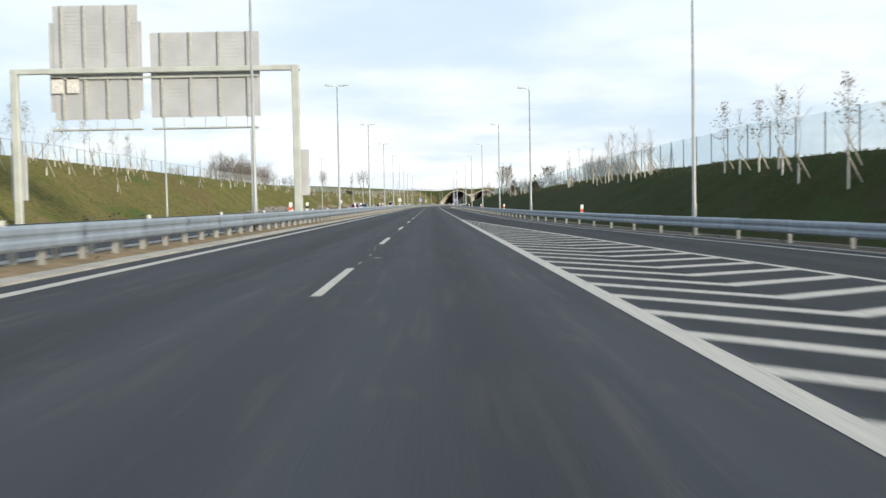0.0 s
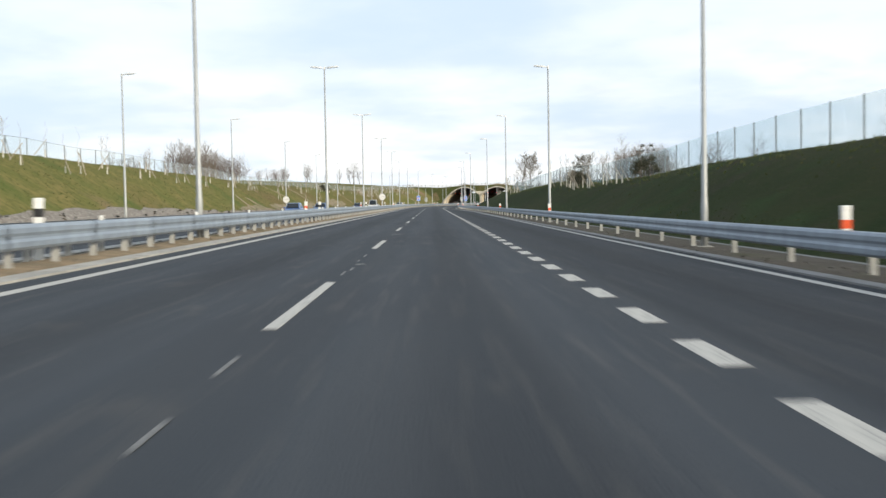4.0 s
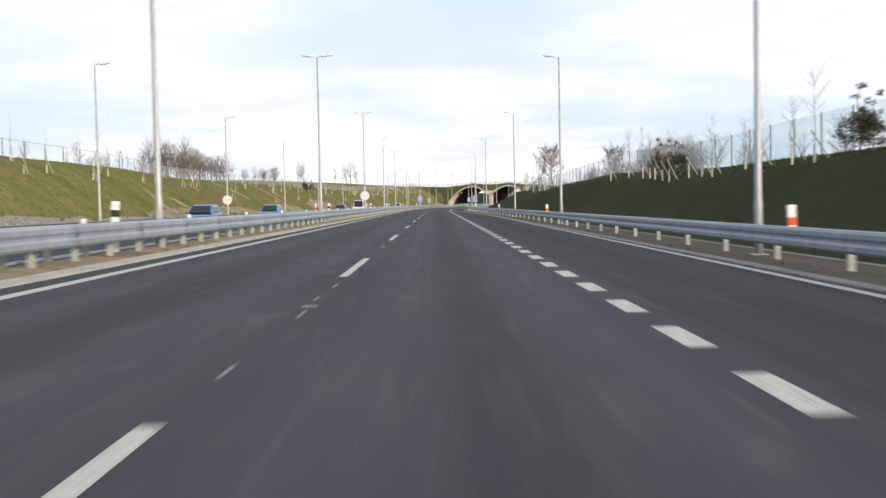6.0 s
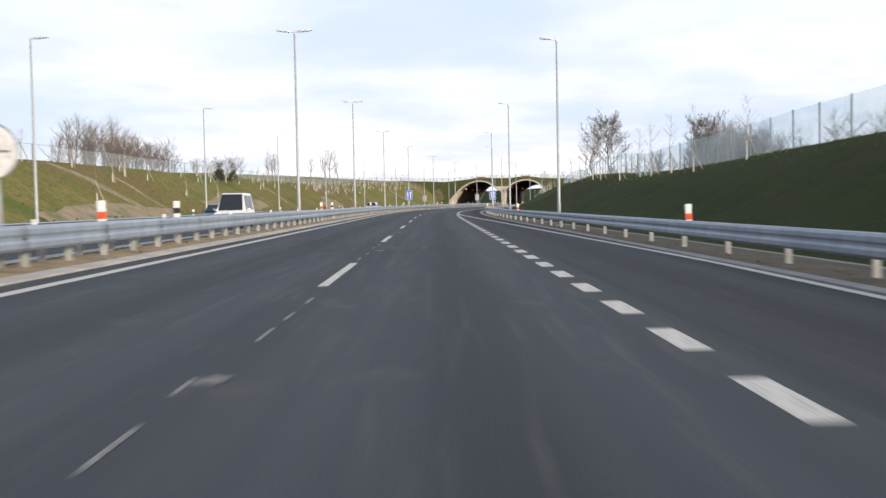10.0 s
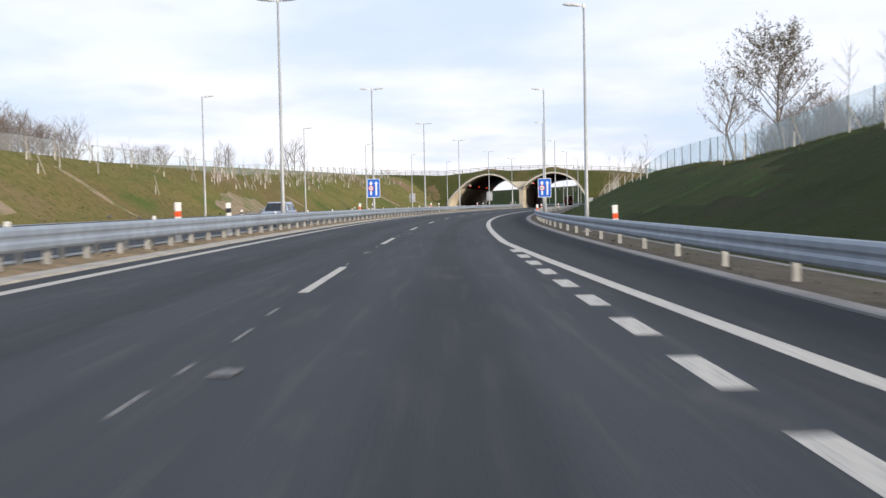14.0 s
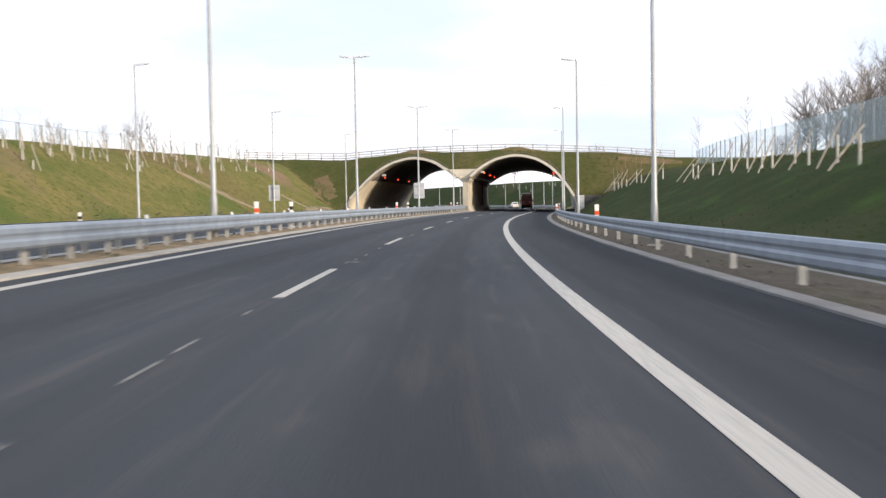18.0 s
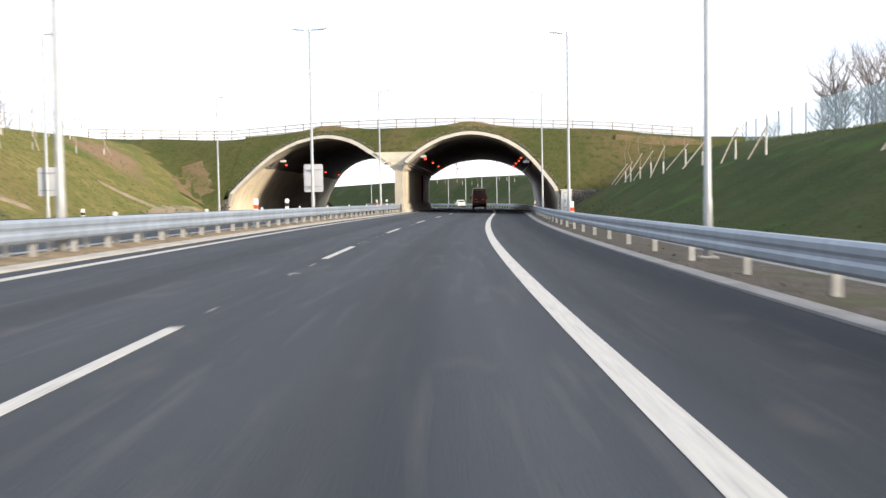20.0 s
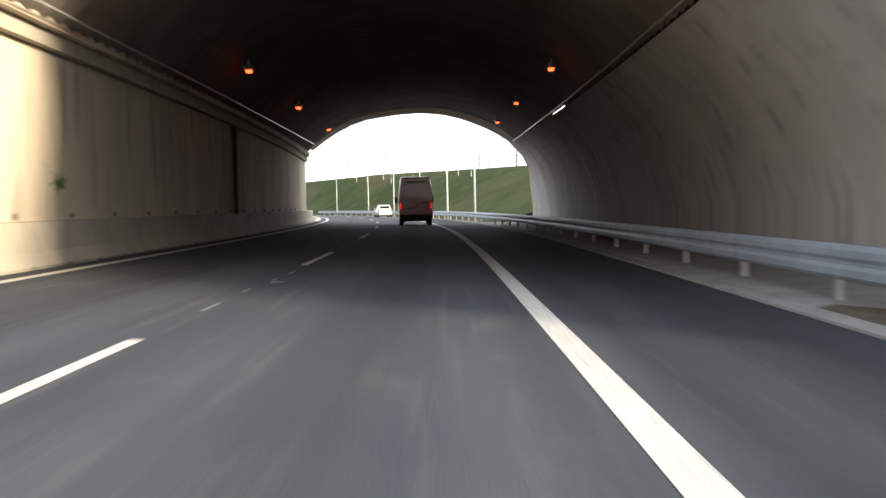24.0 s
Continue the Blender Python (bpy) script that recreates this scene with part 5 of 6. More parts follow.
def sapling(s, u, r, tall=False, stake=1, leafy=True, side=1, twigs=True):
    k = r.randrange(4 if tall else 6)
    ob = thing("sapling", M(s, u, ground_z(s, u), 0), "young staked tree with a white trunk guard on the grass slope", "tree", "planted saplings")
    turn = Matrix.Rotation(r.uniform(0, 6.28), 4, "Z")
    part("trunk", (TALL if tall else TRUNKS)[k][0], TWIG, ob, at=turn)
    if twigs:
        part("crown", (TALL if tall else TRUNKS)[k][1], TWIG, ob, at=turn)
    g = Matrix.Diagonal((1.1, 1.1, r.uniform(0.45, 0.75) if u < 0 and not tall else r.uniform(0.7, 1.1), 1))
    part("trunk_guard", guard_me, GUARD, ob, "white plastic trunk guard", at=g)
    m = Matrix.Rotation(r.uniform(-0.4, 0.4), 4, "Z")
    if stake:
        part("stake", stake_me if stake == 1 else long_stake_me, STAKE, ob, "leaning pale wooden stake", at=m @ Matrix.Diagonal((side, 1, r.uniform(0.75, 1.0), 1)))
        if u < 0 and r.random() < 0.25:
            part("stake", stake_me, STAKE, ob, "leaning pale wooden stake", at=m @ Matrix.Rotation(2.2, 4, "Z") @ Matrix.Diagonal((0.8, 0.8, r.uniform(0.7, 0.95), 1)))
    if leafy:
        part("leaves", (TALL_LEAVES if tall else LEAVES)[k], BUD, ob, at=turn)


r = random.Random(3)
for s in np.arange(70, 440, 7.5):
    for row, u in enumerate((-24.6, -27.2, -29.0)):
        if r.random() < (0.14, 0.85, 0.6)[row]:
            sapling(float(s) + r.uniform(-2, 2) + row * 2.4, u + r.uniform(-0.6, 0.6), r, leafy=False, tall=r.random() < 0.04, stake=1 if r.random() < 0.85 else 2, twigs=r.random() < 0.3)
for s in np.arange(436, 522, 3.4):
    for row in range(5):
        if r.random() < 0.62:
            cu = crest_u_left(float(s))
            sapling(float(s) + r.uniform(-1.2, 1.2), cu + 0.2 + 0.8 * row + r.uniform(-0.4, 0.4), r, leafy=False, twigs=r.random() < 0.06)
for s in np.arange(522, 556, 5.0):
    for row in range(2):
        sapling(float(s) + r.uniform(-1.2, 1.2), crest_u_left(float(s)) + 1.0 + 2.5 * row + r.uniform(-0.4, 0.4), r, leafy=False)
for k in range(15):
    q = 52 + 4.3 * k + r.uniform(-1, 1)
    sapling(q, crest_u_left(q) + r.uniform(0.2, 1.6), r, tall=k % 3 != 2, leafy=True, stake=1)
for k in range(24):
    sapling(r.uniform(80, 128), r.uniform(16.6, 18.4), r, tall=k % 2 == 0, leafy=False)
for k in range(9):
    sapling(38 + 2.7 * k + r.uniform(-0.8, 0.8), r.uniform(17.0, 18.8), r, tall=True, leafy=k % 2 == 0)
for k in range(11):
    sapling(186 + 3.6 * k + r.uniform(-0.5, 0.5), 17.3 + r.uniform(-0.5, 0.5), r, leafy=False, tall=k % 7 == 0)
for k in range(3):
    sapling(226 + 6 * k + r.uniform(-0.8, 0.8), 17.4 + r.uniform(-0.6, 0.6), r, tall=True, leafy=False)
for k in range(14):
    s = 290 + 8.5 * k + r.uniform(-1.5, 1.5)
    sapling(s, crest_u_right(s) - 1.2 + r.uniform(-0.5, 0.5), r, tall=True, leafy=False)
for k in range(17):
    s = 426 + 4.2 * k + r.uniform(-0.6, 0.6)
    sapling(s, float(np.interp(s, (426, 440, 451, 464, 477, 487, 500), (17.5, 16.2, 15.5, 16.6, 17.4, 16.9, 16.6))) + r.uniform(-0.3, 0.3), r, tall=k % 3 == 0, leafy=False, stake=2, twigs=k % 3 == 0)
for s, u in ((543.8, 14.0), (539.6, 13.9), (535.6, 14.1), (531.6, 14.3), (528.2, 14.6), (524.8, 15.4), (520, 15.5), (515, 16.2), (510.5, 16.6)):
    sapling(s, u, r, leafy=False, stake=2, twigs=False)
for k in range(9):
    s = 700 + 9 * k
    sapling(s, crest_u_right(s) - r.uniform(0.3, 4.5), r, leafy=False, stake=0)

# ---- grown trees ----
BARK = material("tree_bark", (0.14, 0.12, 0.105), 0.95, second=(0.19, 0.165, 0.145), grain=5, bump=0.4, bump_scale=10)
LEAF = material("sparse_leaves", (0.13, 0.105, 0.07), 0.85, second=(0.09, 0.085, 0.05), grain=4, island=0.15)
HAZE_TWIG = material("reddish_twigs", (0.165, 0.125, 0.11), 0.95, second=(0.12, 0.095, 0.082), grain=3)
NEEDLE = material("pine_needles", (0.040, 0.046, 0.028), 0.9, second=(0.062, 0.058, 0.036), grain=6)


def tree_parts(seed, high, spread, leaves, leaf_size, levels=3, trunk_frac=0.28, forks=5):
    r = random.Random(seed)
    wood, twigs, leaf = Shape(), Shape(), Shape()
    tips = []

    def limb(base, way, length, radius, level):
        pts, q, w = [base], base.copy(), way.copy()
        for _ in range(3):
            w = (w + Vector((r.uniform(-1, 1), r.uniform(-1, 1), r.uniform(-0.2, 0.7))) * 0.22).normalized()
            q = q + w * length / 3
            pts.append(q.copy())
        (wood if level < 2 else twigs).tube(pts, [radius, radius * 0.75, radius * 0.5, radius * 0.25], 5 if level < 2 else 3, caps=False)
        if level >= levels:
            tips.append((pts[1], pts[3]))
            return
        for k in range(forks):
            f = 0.8 + 2.2 * k / forks + r.uniform(-0.2, 0.2)
            i0 = min(2, int(f))
            at = pts[i0].lerp(pts[i0 + 1], min(1, f - i0))
            a = r.uniform(0, 6.28)
            out = Vector((math.cos(a), math.sin(a), r.uniform(-0.1, 0.9)))
            limb(at, (w * 0.8 + out * 0.8).normalized(), length * r.uniform(0.40, 0.62), radius * 0.5, level + 1)

    lead = [Vector((0, 0, -0.3))]
    for k in range(5):
        lead.append(lead[-1] + Vector((r.uniform(-0.05, 0.05) * high, r.uniform(-0.05, 0.05) * high, high * 0.18)))
    wood.tube(lead, [high * 0.020, high * 0.016, high * 0.012, high * 0.008, high * 0.005, high * 0.002], 7, caps=False)
    mains = 11 + forks
    for k in range(mains):
        f = trunk_frac + (0.97 - trunk_frac) * k / mains
        i0 = min(4, int(f * 5))
        at = lead[i0].lerp(lead[i0 + 1], f * 5 - i0)
        a = k * 2.4 + r.uniform(-0.5, 0.5)
        reach = high * 0.36 * spread * (0.45 + 0.55 * math.sin(math.pi * min(1, (f - trunk_frac) / (1 - trunk_frac) * 0.85 + 0.2))) * r.uniform(0.75, 1.1)
        limb(at, Vector((math.cos(a), math.sin(a), r.uniform(0.55, 1.0) + f * 0.6)).normalized(), reach, high * 0.0075 * (1.2 - f), 1)
    for k in range(leaves):
        a, b = r.choice(tips)
        c = a.lerp(b, r.uniform(0.1, 1.15)) + Vector((r.gauss(0, 1), r.gauss(0, 1), r.gauss(0, 1))) * 0.10
        p, q = [Vector((r.uniform(-1, 1), r.uniform(-1, 1), r.uniform(-1, 1))).normalized() * leaf_size * r.uniform(0.6, 1.3) for _ in range(2)]
        leaf.add([c - p, c + q, c + p, c - q], [(0, 1, 2, 3)])
    top = max(v[2] for v in twigs.v)
    return wood, twigs, leaf, high / top


def make_tree(name, seed, high, spread, leaves, leaf_size, s, u, label, group, twig_mat=TWIG, **kw):
    wood, twigs, leaf, k = tree_parts(seed, high, spread, leaves, leaf_size, **kw)
    for sh in (wood, twigs, leaf):
        sh.v = [(x * k, y * k, z * k) for x, y, z in sh.v]
    ob = thing(name, M(s, u, ground_z(s, u) - 0.1), label, "tree", group)
    part("trunk", wood, BARK, ob, "", True)
    part("crown", twigs, twig_mat, ob)
    if leaves:
        part("leaves", leaf, LEAF, ob)
    return ob


make_tree("broad_tree", 41, 11.7, 1.42, 6500, 0.085, 412.6, 27.1, "nearly bare round-crowned tree with sparse brown leaves behind the crest", "trees on the crest", forks=6)
make_tree("broad_tree", 57, 9.2, 1.1, 1200, 0.07, 422.0, 25.0, "slender bare tree beside a round-crowned one", "trees on the crest", forks=5)
make_tree("broad_tree", 63, 10.6, 1.5, 6000, 0.09, 414, 42.5, "wide spreading nearly bare tree behind the panel fence", "trees on the crest", forks=6)
bare = [make_tree("bare_tree", 70 + k, 8.5 + k, 0.75 + 0.12 * k, 0, 0.05, 560 + 9 * k, -118 - 6 * k, "bare leafless tree in a thicket on the hilltop", "hilltop thicket", forks=5) for k in range(4)]
bush = [make_tree("bare_bush", 90 + k, 3.2 + 0.7 * k, 1.5, 0, 0.04, 470 + 6 * k, 34 + 3 * k, "dense reddish-brown leafless bush behind the fence", "bushes behind the fence", twig_mat=HAZE_TWIG, forks=5, trunk_frac=0.05) for k in range(3)]
r = random.Random(8)


def scatter(src, count, s_range, u_range, size):
    for _ in range(count):
        s, u = r.uniform(*s_range), r.uniform(*u_range)
        o = r.choice(src)
        k = r.uniform(*size)
        copy_thing(o, M(s, u, ground_z(s, u) - 0.1, r.uniform(0, 360)) @ Matrix.Diagonal((k, k, k, 1)))


scatter(bare, 30, (538, 576), (-139, -119), (1.0, 1.8))
scatter(bush, 34, (534, 582), (-140, -115), (1.5, 3.4))
scatter(bush, 12, (572, 600), (-112, -100), (1.3, 2.0))
scatter(bare, 5, (530, 550), (-164, -148), (0.8, 1.1))
scatter(bare, 40, (566, 612), (53, 74), (1.3, 1.85))
scatter(bare, 14, (606, 622), (52, 60), (1.1, 1.6))
scatter(bush, 26, (565, 618), (52, 70), (2.2, 3.6))
scatter(bare, 8, (640, 720), (-130, -70), (0.9, 1.3))
scatter(bare, 14, (440, 520), (34, 52), (0.55, 0.8))
scatter(bush, 22, (430, 560), (29, 44), (0.6, 1.1))
scatter(bush, 20, (150, 420), (24, 38), (0.5, 0.95))
scatter(bush, 34, (258, 312), (23.0, 27), (0.45, 0.75))
scatter(bush, 12, (184, 245), (24, 28), (0.6, 0.9))
scatter(bare, 4, (300, 330), (-62, -48), (0.45, 0.6))
scatter(bare, 10, (660, 900), (45, 90), (0.8, 1.2))


def pine_mesh(seed, high):
    """A ragged young pine: a broad low skirt of needle tufts and a bare leader with a few clumps; returns needles and wood."""
    q = random.Random(seed)
    sh, wood = Shape(), Shape()
    sway = [Vector((q.uniform(-0.06, 0.06) * k, q.uniform(-0.06, 0.06) * k, high * k / 5 - 0.1)) for k in range(6)]
    wood.tube(sway, [0.05, 0.04, 0.032, 0.024, 0.016, 0.01], 6)

    def tuft(c, size, count):
        for _ in range(count):
            way = Vector((q.uniform(-1, 1), q.uniform(-1, 1), q.uniform(-0.35, 1))).normalized()
            base = c + Vector((q.gauss(0, 1), q.gauss(0, 1), q.gauss(0, 0.8))) * size * 0.42
            side = way.cross(Vector((q.uniform(-1, 1), q.uniform(-1, 1), q.uniform(-1, 1)))).normalized() * 0.022
            tip = base + way * q.uniform(0.10, 0.22)
            sh.add([base - side, base + side, tip + side * 0.4, tip - side * 0.4], [(0, 1, 2, 3)])

    for k in range(26):
        a, f = q.uniform(0, 6.28), q.random()
        reach = high * (0.34 - 0.20 * f) * q.uniform(0.55, 1.1)
        at = Vector((0, 0, high * (0.10 + 0.42 * f)))
        tip = at + Vector((math.cos(a) * reach, math.sin(a) * reach, q.uniform(0.0, 0.25)))
        wood.tube([at, at.lerp(tip, 0.6), tip], [0.018, 0.012, 0.006], 4, caps=False)
        tuft(tip, 0.26, 26)
        tuft(at.lerp(tip, 0.6), 0.24, 14)
    for k in range(5):
        a, f = q.uniform(0, 6.28), 0.62 + 0.08 * k
        at = sway[min(4, int(f * 5))]
        tip = at + Vector((math.cos(a) * 0.22, math.sin(a) * 0.22, 0.16))
        wood.tube([at, tip], [0.014, 0.006], 4, caps=False)
        tuft(tip, 0.16, 16)
    tuft(sway[5], 0.20, 40)
    return sh.mesh("needles", NEEDLE), wood.mesh("trunk", BARK)


PINES = [pine_mesh(k, 2.35 + 0.2 * k) for k in range(3)]
for k, (s, u) in enumerate(((181.5, 18.3), (178.6, 18.5), (184.5, 18.9), (213.4, 18.0), (216.4, 18.1), (219.9, 18.0), (223.2, 18.4), (376.0, -27.8), (383.0, -27.8), (379.0, -28.6))):
    ob = thing("pine", M(s, u, ground_z(s, u) - 0.05, k * 57), "small ragged dark green pine on the crest of the slope", "tree", "young pines")
    part("needles", PINES[k % 3][0], NEEDLE, ob)
    part("trunk", PINES[k % 3][1], BARK, ob)

# ---- vehicles ----
RUBBER = material("tyre_rubber", (0.022, 0.022, 0.023), 0.85)
RIM = material("wheel_rim", (0.42, 0.43, 0.44), 0.35, metal=0.7)
GLASS = material("dark_glass", (0.018, 0.022, 0.026), 0.08)
CHROME = material("headlight", (0.72, 0.74, 0.76), 0.15, metal=0.2)
TAIL = glowing("lit_tail_light", (0.8, 0.02, 0.02), 0.45)
TAIL_OFF = material("tail_light", (0.42, 0.02, 0.02), 0.25)
BUMPER = material("bumper_plastic", (0.035, 0.035, 0.037), 0.7)
NUMBER = material("plate_white", (0.72, 0.72, 0.70), 0.5)


def paint(name, colour):
    m = material(name, colour, 0.32, second=tuple(c * 0.9 for c in colour), grain=1.5)
    m.node_tree.nodes["Principled BSDF"].inputs["Coat Weight"].default_value = 0.5
    return m


def wheel(parent, x, y, r, w):
    o = part("wheel", Shape().tube([(x - w / 2, y, r), (x - w / 2 + 0.02, y, r), (x + w / 2 - 0.02, y, r), (x + w / 2, y, r)], [r * 0.9, r, r, r * 0.9], 24), RUBBER, parent, "black tyre", True)
    for sx in (-1, 1):
        part("rim", Shape().tube([(x + sx * w * 0.5, y, r), (x + sx * (w * 0.5 + 0.012), y, r)], [r * 0.62, r * 0.5], 16), RIM, o, "grey wheel rim")


RED_P = paint("red_van_paint", (0.60, 0.020, 0.026))
YELLOW = material("yellow_strip", (0.80, 0.42, 0.06), 0.45)
van = thing("delivery_van", M(615.5, 2.3, road_z(2.3) + 0.0) @ Matrix.Diagonal((1, 1, 1.05, 1)), "red high-roofed delivery van driving ahead with lit tail lights", "van")
rows = []
for y, w0, w1, z0, z1, zr in ((0.0, 1.0, 0.84, 0.42, 2.62, 2.70), (0.12, 1.02, 0.86, 0.40, 2.70, 2.79), (1.2, 1.03, 0.88, 0.38, 2.74, 2.83), (3.2, 1.03, 0.88, 0.38, 2.72, 2.81), (3.9, 1.02, 0.84, 0.38, 2.45, 2.52), (4.5, 1.0, 0.78, 0.38, 1.72, 1.78), (5.2, 0.97, 0.72, 0.40, 1.28, 1.33), (5.55, 0.86, 0.6, 0.45, 1.02, 1.06)):
    half = [(w0 * 0.96, z0), (w0, z0 + 0.25), (w0, (z0 + z1) * 0.45), (w0 * 0.985, (z0 + z1) * 0.6), (w1 + 0.02, z1), (w1 - 0.1, zr)]
    rows.append([(x, y, z) for x, z in half] + [(-x, y, z) for x, z in half[::-1]])
part("body", Shape().loft(rows, closed=True, caps=True), RED_P, van, "bright red painted body")
for sx in (-1, 1):
    x0, x1 = (0.02, 0.80) if sx > 0 else (-0.80, -0.02)
    d = part("rear_door", Shape().box(x0, x1, -0.035, 0.0, 0.72, 2.38, 0.02), RED_P, van, "red rear door")
    part("door_recess", Shape().box(x0 + 0.1, x1 - 0.1, -0.045, -0.035, 1.5, 2.2, 0.015), RED_P, d)
    part("door_hinge", Shape().box(sx * 0.80 - 0.02, sx * 0.80 + 0.02, -0.06, -0.03, 1.95, 2.05), RED_P, d)
    part("door_hinge", Shape().box(sx * 0.80 - 0.02, sx * 0.80 + 0.02, -0.06, -0.03, 1.02, 1.12), RED_P, d)
    part("tail_light", Shape().box(sx * 0.92 - 0.05, sx * 0.92 + 0.05, -0.05, 0.02, 0.98, 1.30, 0.015), TAIL, van, "lit red tail light")
    m = part("mirror", Shape().box(sx * 1.17 - 0.09, sx * 1.17 + 0.09, 4.15, 4.28, 1.32, 1.72, 0.03), BUMPER, van, "black wing mirror")
    part("mirror_arm", Shape().box(min(sx * 1.0, sx * 1.1), max(sx * 1.0, sx * 1.1), 4.2, 4.26, 1.45, 1.5), BUMPER, m)
    part("side_strip", Shape().box(sx * 1.03 - 0.015, sx * 1.03 + 0.015, 0.6, 4.4, 0.78, 0.9), BUMPER, van, "black side rubbing strip")
    part("side_window", Shape().box(sx * 0.99 - 0.02, sx * 0.99 + 0.02, 3.35, 4.25, 1.4, 2.0, 0.015), GLASS, van)
    part("mud_flap", Shape().box(sx * 0.82 - 0.14, sx * 0.82 + 0.14, 0.45, 0.48, 0.14, 0.45), BUMPER, van)
part("roof_strip", Shape().box(-0.62, 0.62, -0.04, 0.05, 2.46, 2.55, 0.015), YELLOW, van, "yellow strip under the roof edge")
part("bumper", Shape().box(-1.0, 1.0, -0.14, 0.1, 0.40, 0.66, 0.03), BUMPER, van, "black rear bumper")
part("step", Shape().box(-0.55, 0.55, -0.22, -0.1, 0.36, 0.42, 0.01), BUMPER, van)
part("number_plate", Shape().box(-0.62, -0.14, -0.05, -0.03, 0.94, 1.05), NUMBER, van, "plain white plate")
part("number_bar", Shape().box(-0.58, -0.18, -0.054, -0.05, 0.97, 1.02), SIGN_DARK, van)
part("door_lock", Shape().box(0.03, 0.13, -0.06, -0.035, 1.14, 1.28), BUMPER, van, "black door handle")
for x0, x1 in ((-0.70, -0.38), (0.34, 0.70)):
    part("badge_bar", Shape().box(x0, x1, -0.042, -0.035, 1.27, 1.34), NUMBER, van, "pale lettering bar")
for x in (-0.86, 0.86):
    for y in (0.95, 4.6):
        wheel(van, x, y, 0.34, 0.22)
part("chassis", Shape().box(-0.75, 0.75, 0.3, 5.2, 0.26, 0.42), BUMPER, van)
part("windscreen", Shape().loft([[(-0.72, 4.72, 1.66), (0.72, 4.72, 1.66), (0.74, 4.02, 2.4), (-0.74, 4.02, 2.4)], [(-0.72, 4.76, 1.70), (0.72, 4.76, 1.70), (0.74, 4.06, 2.44), (-0.74, 4.06, 2.44)]], closed=True, caps=True), GLASS, van)


def car(s, u, colour_name, colour, label, turn, tall=0.0, van_like=False):
    """Front at +y."""
    p = paint(colour_name, colour)
    ob = thing("car", M(s, u, road_z(u), turn), label, "car", "passing cars")
    L, W, H = 4.2, 0.86, 1.45 + tall
    rows = []
    for y, w, z0, z1 in ((-2.1, 0.72, 0.38, 0.86), (-1.95, 0.82, 0.26, 0.95), (-1.2, 0.86, 0.22, 0.96), (0.6, 0.86, 0.22, 0.93), (1.5, 0.84, 0.24, 0.82), (1.95, 0.78, 0.28, 0.70), (2.12, 0.64, 0.36, 0.58)):
        half = [(w * 0.92, z0), (w, z0 + 0.16), (w, z0 + (z1 - z0) * 0.6), (w * 0.94, z1 - 0.03), (w * 0.8, z1)]
        rows.append([(x, y, z) for x, z in half] + [(-x, y, z) for x, z in half[::-1]])
    part("body", Shape().loft(rows, closed=True, caps=True), p, ob, "", False)
    rear = -2.02 if van_like or tall else -1.75
    cab_rows = []
    for y, w, z in ((rear, 0.66, 0.9), (rear + 0.22, 0.62, H - 0.10), (rear + 0.6, 0.60, H), (0.1, 0.60, H), (0.42, 0.58, H - 0.07), (1.12, 0.70, 0.86)):
        cab_rows.append([(0.76, y, 0.88), (0.74, y, 0.92), (w, y, z), (-w, y, z), (-0.74, y, 0.92), (-0.76, y, 0.88)])
    part("cabin", Shape().loft(cab_rows, closed=True, caps=True), p, ob)
    part("windscreen", Shape().loft([[(-0.64, 1.06, 0.93), (0.64, 1.06, 0.93), (0.55, 0.50, H - 0.09), (-0.55, 0.50, H - 0.09)], [(-0.64, 1.09, 0.96), (0.64, 1.09, 0.96), (0.55, 0.53, H - 0.06), (-0.55, 0.53, H - 0.06)]], closed=True, caps=True), GLASS, ob, "dark windscreen")
    part("rear_window", Shape().box(-0.54, 0.54, rear - 0.01 + 0.06, rear + 0.10, 1.02, H - 0.14, 0.01), GLASS, ob)
    for sx in (-1, 1):
        for y0, y1 in ((rear + 0.32, -0.62), (-0.54, 0.45)):
            part("side_window", Shape().loft([[(sx * 0.755, y0, 0.96), (sx * 0.755, y1, 0.96), (sx * 0.635, y1 - 0.08, H - 0.13), (sx * 0.635, y0 + 0.05, H - 0.13)], [(sx * 0.735, y0, 0.96), (sx * 0.735, y1, 0.96), (sx * 0.61, y1 - 0.08, H - 0.13), (sx * 0.61, y0 + 0.05, H - 0.13)]], closed=True, caps=True), GLASS, ob)
        part("headlight", Shape().box(sx * 0.62 - 0.13, sx * 0.62 + 0.13, 1.86, 2.03, 0.58, 0.70, 0.03), CHROME, ob, "clear headlight")
        part("tail_light", Shape().box(sx * 0.72 - 0.08, sx * 0.72 + 0.08, -2.10, -1.95, 0.68, 0.88, 0.02), TAIL_OFF, ob)
        part("wing_mirror", Shape().box(sx * 0.92 - 0.07, sx * 0.92 + 0.07, 0.62, 0.74, 0.92, 1.04, 0.02), p, ob)
        for y in (-1.3, 1.3):
            wheel(ob, sx * 0.76, y, 0.31, 0.19)
    part("grille", Shape().box(-0.38, 0.38, 2.05, 2.14, 0.40, 0.54, 0.01), BUMPER, ob)
    part("bumper", Shape().box(-0.74, 0.74, -2.16, -2.0, 0.30, 0.52, 0.03), p, ob)
    part("number_plate", Shape().box(-0.24, 0.24, 2.13, 2.15, 0.32, 0.42), NUMBER, ob)
    return ob


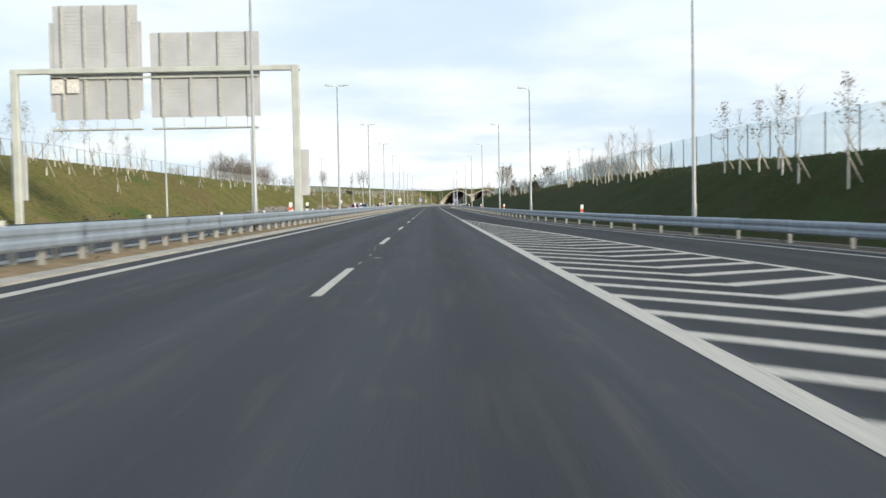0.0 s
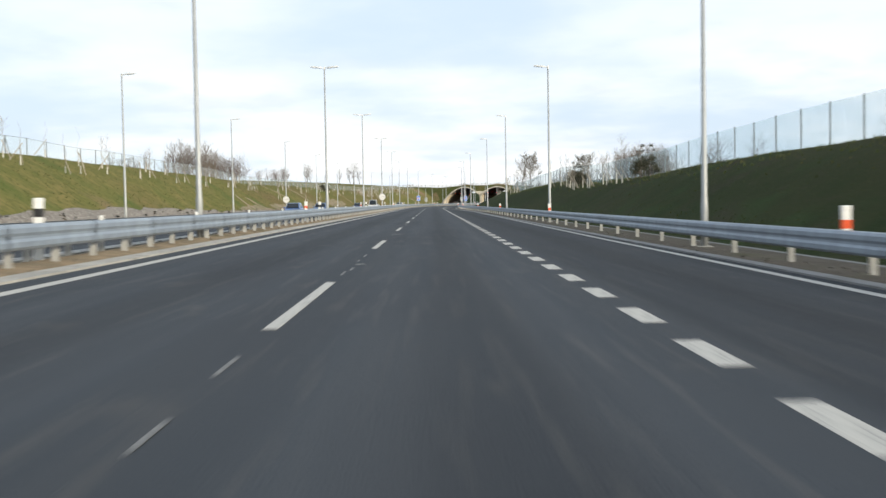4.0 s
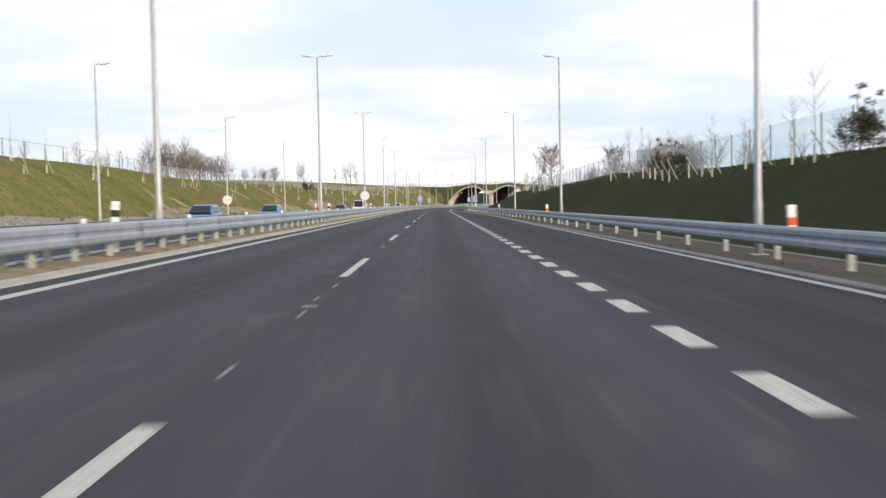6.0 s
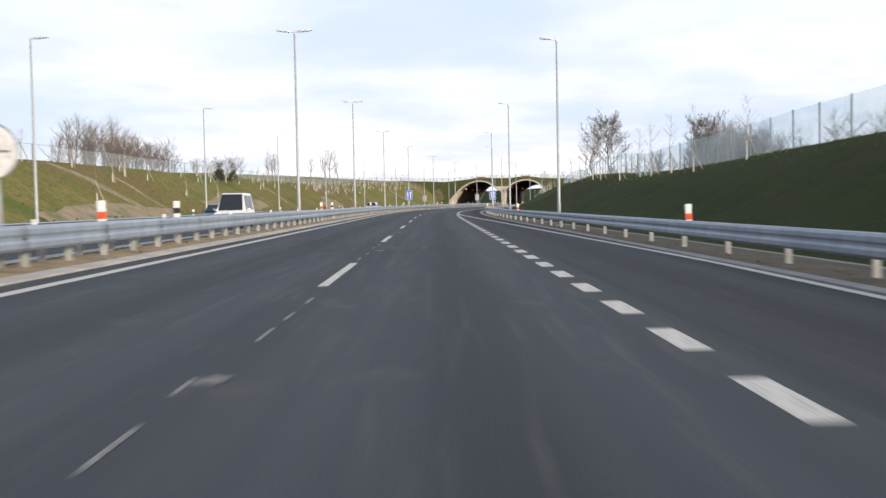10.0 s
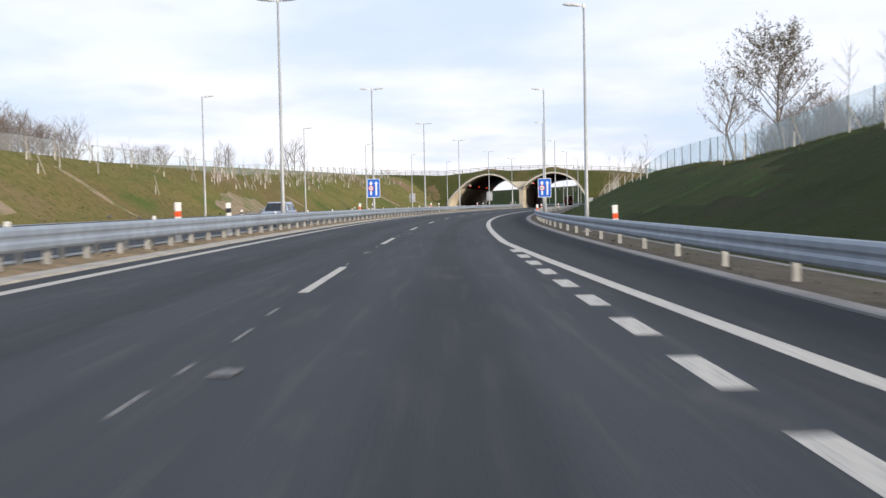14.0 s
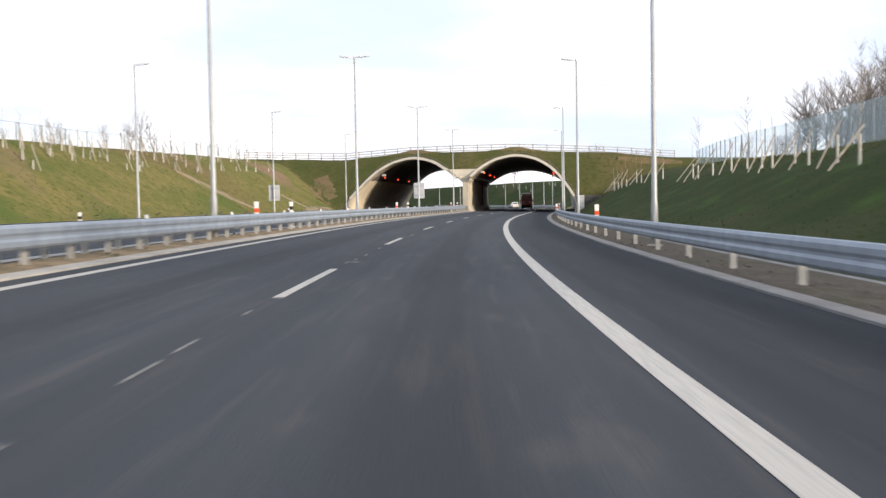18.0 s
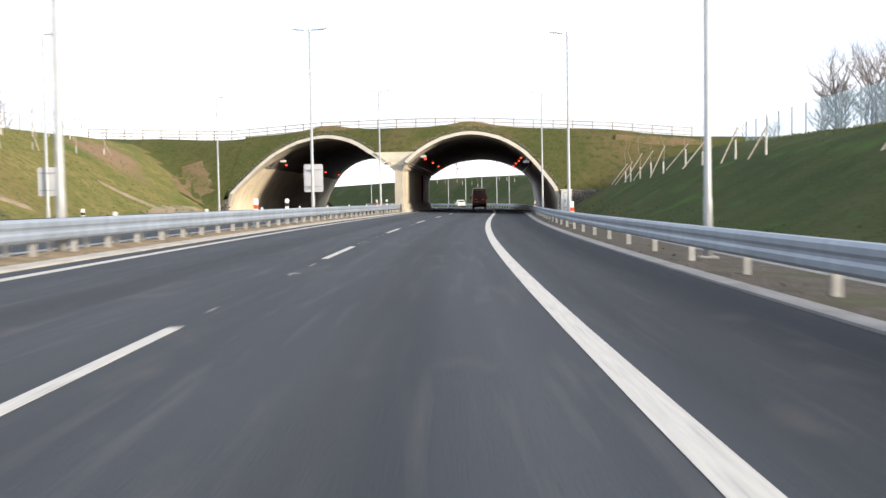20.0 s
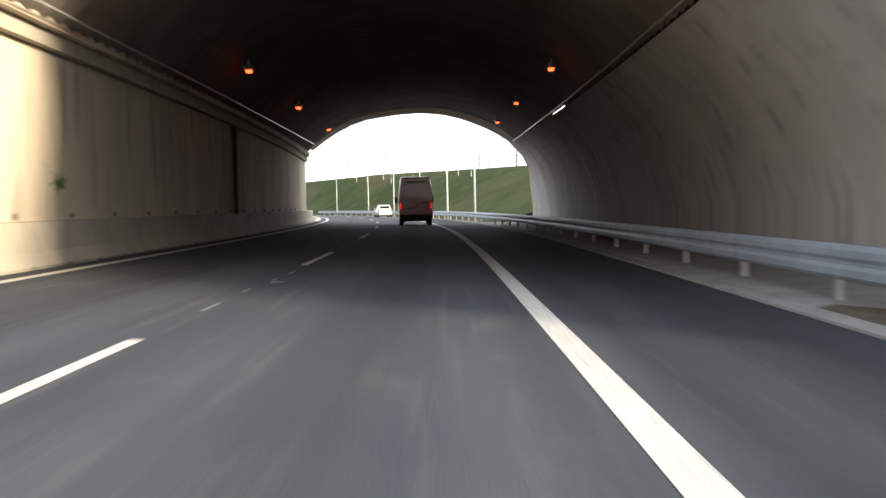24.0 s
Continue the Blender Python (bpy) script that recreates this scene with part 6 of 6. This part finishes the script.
BLUE_C = (0.05, 0.13, 0.34)
car(208, -13.0, "blue_car_paint", BLUE_C, "blue hatchback driving in the far carriageway", 180)
car(236, -13.0, "blue_estate_paint", (0.08, 0.17, 0.36), "blue estate car driving in the far carriageway", 180)
car(291, -9.2, "white_van_paint", (0.72, 0.73, 0.73), "white people carrier driving in the far carriageway", 180, 0.4, True)
car(306, -13.0, "navy_car_paint", (0.03, 0.06, 0.14), "dark blue hatchback driving in the far carriageway", 180)
car(390, -9.2, "silver_car_paint", (0.27, 0.33, 0.43), "silver-blue saloon driving in the far carriageway", 180)
car(680, 4.0, "pale_car_paint", (0.62, 0.60, 0.56), "pale estate car far ahead beyond the underpass", 0)

# ---- grass tufts and litter on the banks ----
TUFT = material("grass_tufts", (0.070, 0.088, 0.028), 0.95, second=(0.115, 0.105, 0.042), grain=0.4, low=0.45, high=0.65)
rnd = random.Random(21)


def tufts(count, s_range, u_of, size):
    sh = Shape()
    for _ in range(count):
        s = rnd.uniform(*s_range)
        u = u_of(s)
        z = ground_z(s, u)
        x, y, _z = P(s, u, z)
        for k in range(3):
            a, h = rnd.uniform(0, 6.28), size * rnd.uniform(0.5, 1.3)
            dx, dy = math.cos(a) * size * 0.5, math.sin(a) * size * 0.5
            lx, ly = rnd.uniform(-0.4, 0.4) * h, rnd.uniform(-0.4, 0.4) * h
            sh.add([(x - dx, y - dy, z - 0.05), (x + dx, y + dy, z - 0.05), (x + lx, y + ly, z + h)], [(0, 1, 2)])
    return sh


def raw(shape, name, mat):
    me = bpy.data.meshes.new(name)
    me.from_pydata(shape.v, [], shape.f)
    me.materials.append(mat)
    return me


for label, sh in (("rough grass tufts along the foot of the slope", tufts(12000, (15, 555), lambda s: right_rail_u(s) + 2.0 + abs(rnd.gauss(0, 1.0)), 0.07)),
                  ("rough grass tufts on the crest of the slope", tufts(6000, (25, 555), lambda s: crest_u_right(s) + rnd.gauss(0, 1.2), 0.11)),
                  ("rough grass tufts spread over the lit slope", tufts(12000, (50, 555), lambda s: rnd.uniform(crest_u_left(s) - 0.6, -21), 0.09)),
                  ("rough grass tufts spread over the shaded slope", tufts(16000, (25, 555), lambda s: rnd.uniform(edge_right(s) + 3, crest_u_right(s)), 0.04))):
    tagged(new("grass", raw(sh, "grass", TUFT)), label, "grass", kind="stuff")
pebbles = Shape()
for _ in range(2600):
    s = rnd.uniform(20, 560)
    u = rnd.choice((rnd.uniform(-6.5, -4.9), edge_right(s) + rnd.uniform(0.4, 1.4), rnd.uniform(-22.3, -20.6)))
    z = road_z(u) + 0.03 if u > -7 else ground_z(s, u) + 0.1
    x, y, z = P(s, u, z)
    k = rnd.uniform(0.02, 0.07) if u > -7 else rnd.uniform(0.06, 0.22)
    q = [(x + rnd.uniform(-k, k), y + rnd.uniform(-k, k), z + rnd.uniform(-0.02, k)) for _ in range(5)]
    pebbles.add(q, [(0, 1, 2), (0, 2, 3), (0, 3, 4), (1, 2, 4), (2, 3, 4)])
tagged(new("pebbles", raw(pebbles, "pebbles", STONE)), "loose pebbles and rubble on the bare verges", "gravel", kind="stuff")
